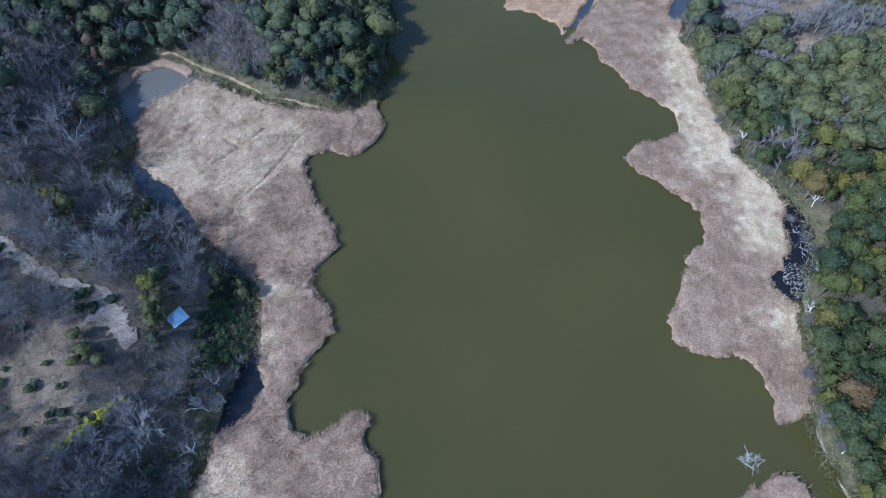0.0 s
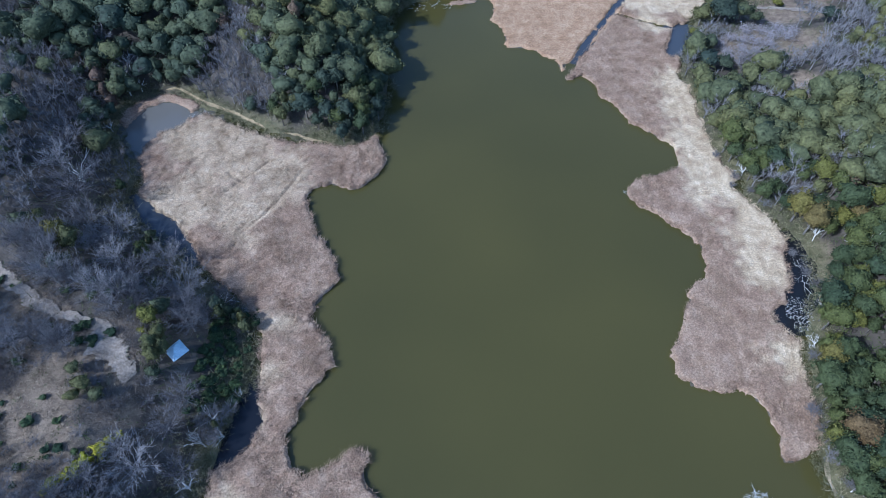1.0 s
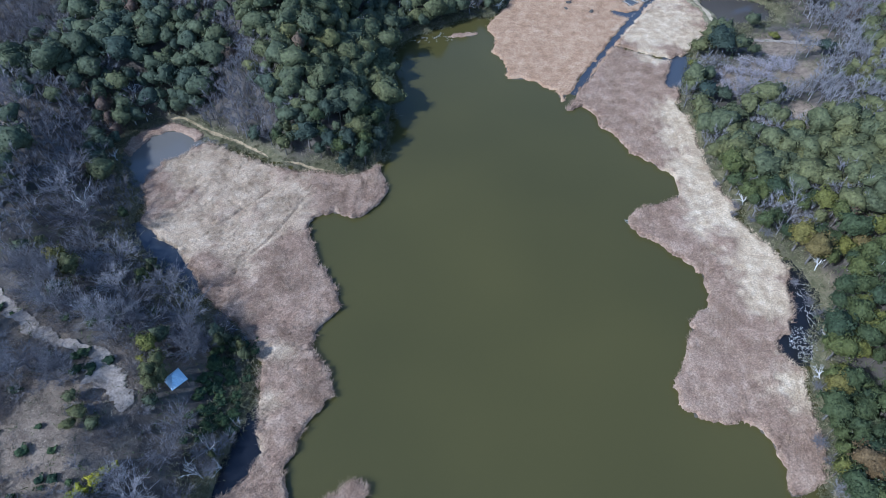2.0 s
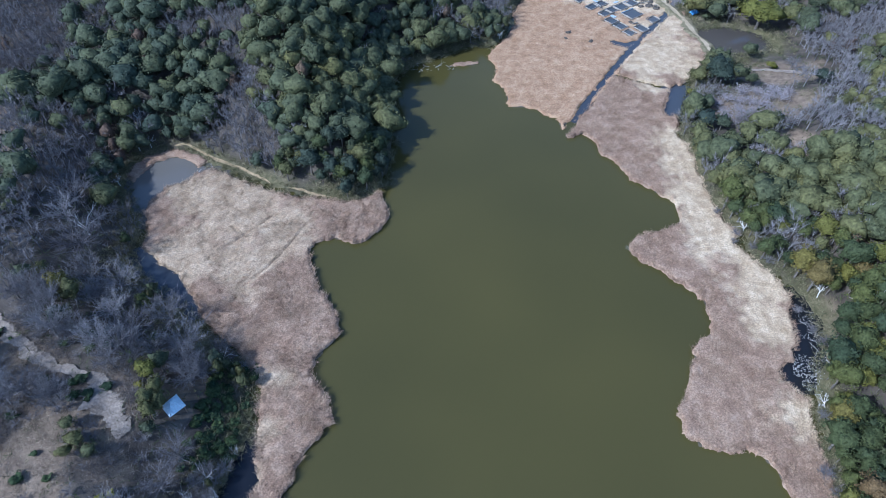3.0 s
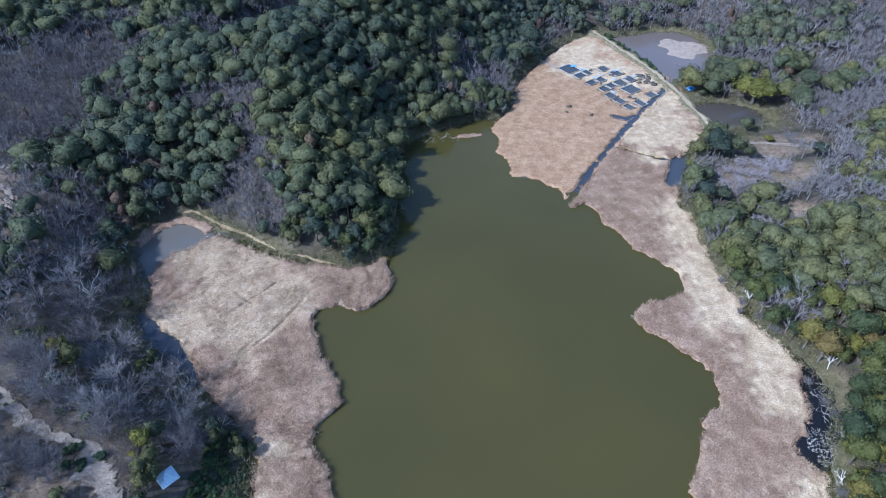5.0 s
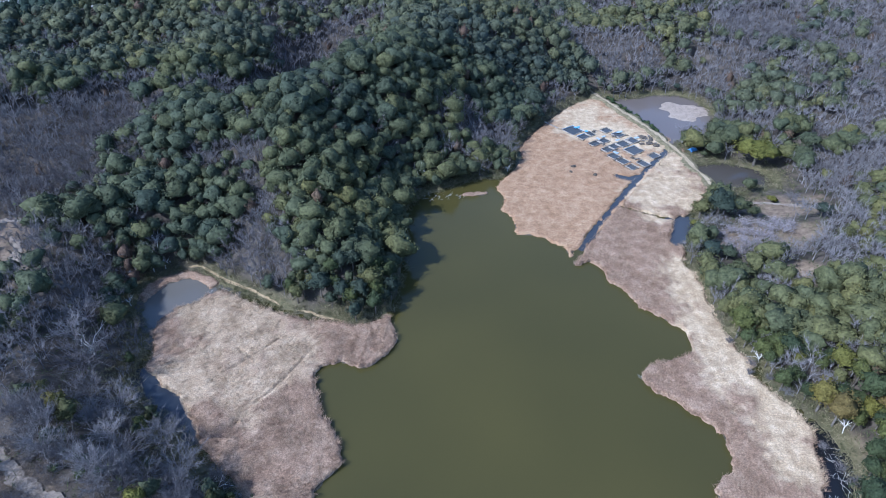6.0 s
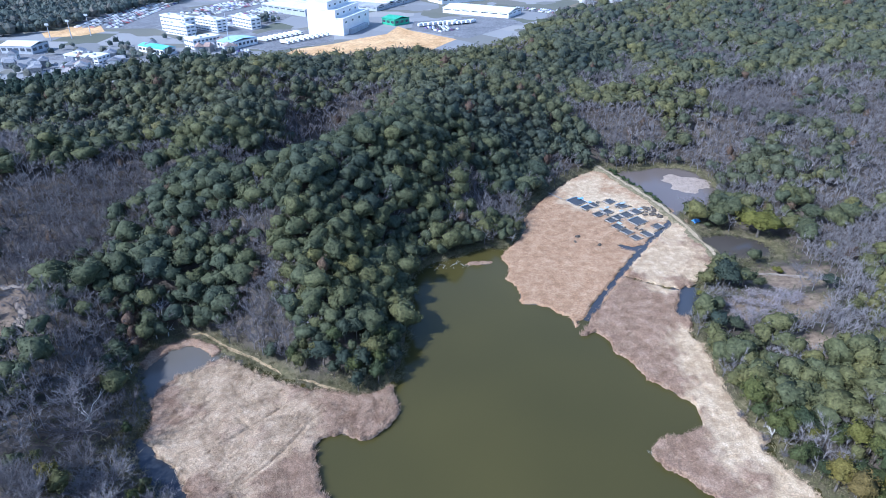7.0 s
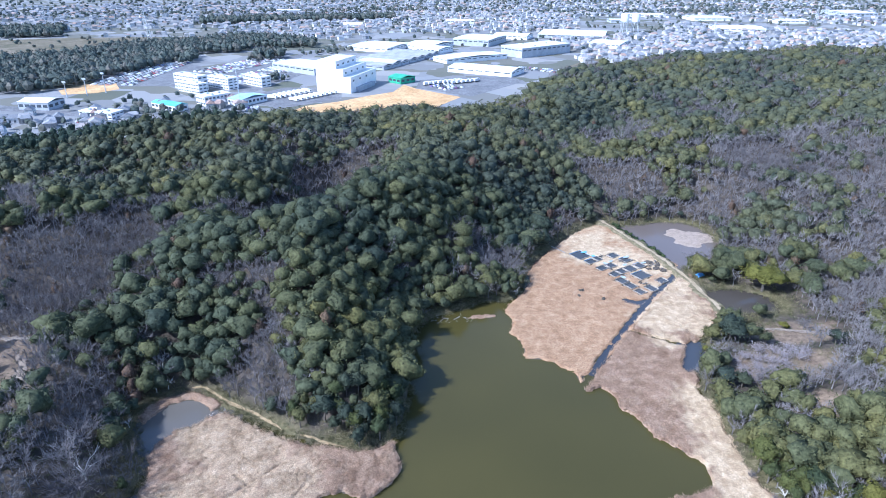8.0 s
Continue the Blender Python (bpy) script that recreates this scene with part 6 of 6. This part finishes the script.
def pylon(x, y, tall):
    ob = new("pylon")
    pieces = []
    for sx in (-1, 1):
        for sy in (-1, 1):
            pieces.append(tube((3.2 * sx, 3.2 * sy, 0), (0.5 * sx, 0.5 * sy, tall), 0.3, 0.2))
    for k in range(7):
        z0, z1 = tall * k / 7, tall * (k + 1) / 7
        a, b = 3.2 - 2.7 * k / 7, 3.2 - 2.7 * (k + 1) / 7
        pieces += [tube((-a, -a, z0), (b, -b, z1), 0.14, 0.14), tube((a, -a, z0), (-b, -b, z1), 0.14, 0.14), tube((-a, a, z0), (-b, -b, z1), 0.14, 0.14), tube((a, a, z0), (b, -b, z1), 0.14, 0.14)]
    part("lattice", mesh_from("lattice", *joined(pieces), STEEL), ob)
    for z in (0.72, 0.84, 0.95):
        part("arm", mesh_from("arm", *tube((-6 + 2 * z, 0, tall * z), (6 - 2 * z, 0, tall * z), 0.28, 0.28, 4), STEEL), ob)
    ob.matrix_basis = pose(x, y, PLAIN, 0, 0, 20)
    tagged(ob, "grey steel lattice power pylon", "pylon", "power pylons")


for x, y, tall in [(-680, 1327, 36), (-92, 1304, 32), (432, 1194, 34), (89, 1275, 26), (-560, 1100, 24), (760, 1500, 34)]:
    pylon(x, y, tall)
for x, y, tall in [(-218.9, 578.7, 33), (-384.5, 608.7, 17), (-373.8, 623.9, 20), (-400, 600, 15)]:
    ob = new("mast")
    part("pole", mesh_from("pole", *tube((0, 0, 0), (0, 0, tall), 0.45, 0.25, 6), STEEL), ob)
    if tall < 30:
        part("floodlight", box_mesh("floodlight", (-1.8, -0.4, tall - 1.2), (1.8, 0.4, tall + 0.6), STEEL, 0.1), ob)
    ob.matrix_basis = pose(x, y, PLAIN, 0, 0, 0)
    tagged(ob, "tall grey steel mast on the plain", "mast", "masts")
for x in (286, 306):
    ob = new("water_tank")
    bm = bmesh.new()
    bmesh.ops.create_cone(bm, cap_ends=True, segments=20, radius1=8.0, radius2=8.0, depth=13, matrix=Matrix.Translation((0, 0, 27)))
    bmesh.ops.create_cone(bm, cap_ends=True, segments=20, radius1=8.0, radius2=1.5, depth=2, matrix=Matrix.Translation((0, 0, 34.6)))
    me = bpy.data.meshes.new("tank")
    bm.to_mesh(me)
    bm.free()
    me.materials.append(WHITE_WALL)
    part("tank", me, ob)
    for k in range(6):
        a = k * math.pi / 3
        part("leg", mesh_from("leg", *tube((7.5 * math.cos(a), 7.5 * math.sin(a), 0), (6.5 * math.cos(a), 6.5 * math.sin(a), 21), 0.5, 0.5, 5), STEEL), ob)
    ob.matrix_basis = pose(x, 1260, PLAIN, 0, 0, 0)
    tagged(ob, "white cylindrical water tank raised on steel legs", "water tank", "water tanks")

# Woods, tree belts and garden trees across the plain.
# Leaf colours lifted and blued to imitate distance haze.
HAZED_BELT = foliage("far wood leaves paled for haze", [(0.0, (0.052, 0.066, 0.06)), (0.6, (0.075, 0.088, 0.074)), (1.0, (0.118, 0.11, 0.092))], "tone")
belt = np.random.default_rng(44)


def far_trees(name, bx, by, wide, shape, label):
    bs = belt.uniform(0.7, 1.3, len(bx)) * wide * (1 + np.clip(np.hypot(bx, by) - 1200, 0, 1500) / 2500)
    crowd(name, np.arange(len(bx)), bx, by, PLAIN - 1.0, bs, bs, bs * 1.0, belt.uniform(0, 6.28, len(bx)), [(*shape, HAZED_BELT)], label, "trees", belt)


bx, by = [], []
for o in WOODS:
    o = np.array(o, float)
    lo, hi = o.min(0), o.max(0)
    gx2, gy2 = np.meshgrid(np.arange(lo[0], hi[0], 8.0), np.arange(lo[1], hi[1], 8.0))
    qx, qy = (gx2 + belt.normal(size=gx2.shape) * 2.5).ravel(), (gy2 + belt.normal(size=gx2.shape) * 2.5).ravel()
    inside = area_distance(qx, qy, o) < 6 * (value_noise(qx, qy, 30, 9) - 0.5)
    bx, by = np.r_[bx, qx[inside]], np.r_[by, qy[inside]]
far_trees("wood", bx, by, 11.5, unit(crown_shape(trng, 1, 34, 0.2, 9, 1.0), 0.55, 0.5), "dense woods between the fields and the town, leaves paled for haze")
bx, by = [], []
for line, half, count in [([(-1100, 1500), (-600, 1650), (-200, 1760)], 50, 420), ([(-300, 1850), (300, 1750), (700, 1800)], 60, 420), ([(600, 2000), (1300, 1900)], 60, 250), ([(-1500, 2100), (0, 2350), (1600, 2200)], 100, 600), ([(-230, 930), (-120, 1060)], 14, 60), ([(-320, 545), (-250, 535), (-200, 545)], 10, 40), ([(330, 1080), (480, 1120)], 20, 70), ([(-230, 700), (-215, 745)], 6, 20)]:
    p = rounded(line, False, 8)
    i = belt.integers(len(p), size=count)
    bx, by = np.r_[bx, p[i, 0] + belt.normal(size=count) * half], np.r_[by, p[i, 1] + belt.normal(size=count) * half * 0.8]
town = np.radians(belt.uniform(-42, 38, 1900)), np.sqrt(belt.uniform(1000**2, 2400**2, 1900))
gardens = np.radians(belt.uniform(-42, -18, 90)), np.sqrt(belt.uniform(530**2, 680**2, 90))
bx, by = np.r_[bx, np.sin(town[0]) * town[1], np.sin(gardens[0]) * gardens[1]], np.r_[by, np.cos(town[0]) * town[1], np.cos(gardens[0]) * gardens[1]]
clear = plain_mask(bx, by) > 0.9
for x, y, w, d, h, turn in HALLS + [(-134, 673, 60, 90, 0, 0), (92, 950, 60, 110, 0, 0), (-110, 868, 80, 160, 0, 0), (-270, 650, 70, 70, 0, 0), (-400, 645, 70, 70, 0, 0), (-395, 554, 40, 30, 0, 0), (-319, 519, 40, 30, 0, 0), (-240, 580, 60, 60, 0, 0), (-170, 600, 90, 90, 0, 0)]:
    clear &= np.hypot(bx - x, by - y) > 0.6 * max(w, d)
far_trees("tree_belt", bx[clear], by[clear], 8.0, unit(crown_shape(trng, 1, 10, 0.22, 8, 1.0), 0.5, 0.5), "belts of trees and garden trees across the plain, leaves paled for haze")
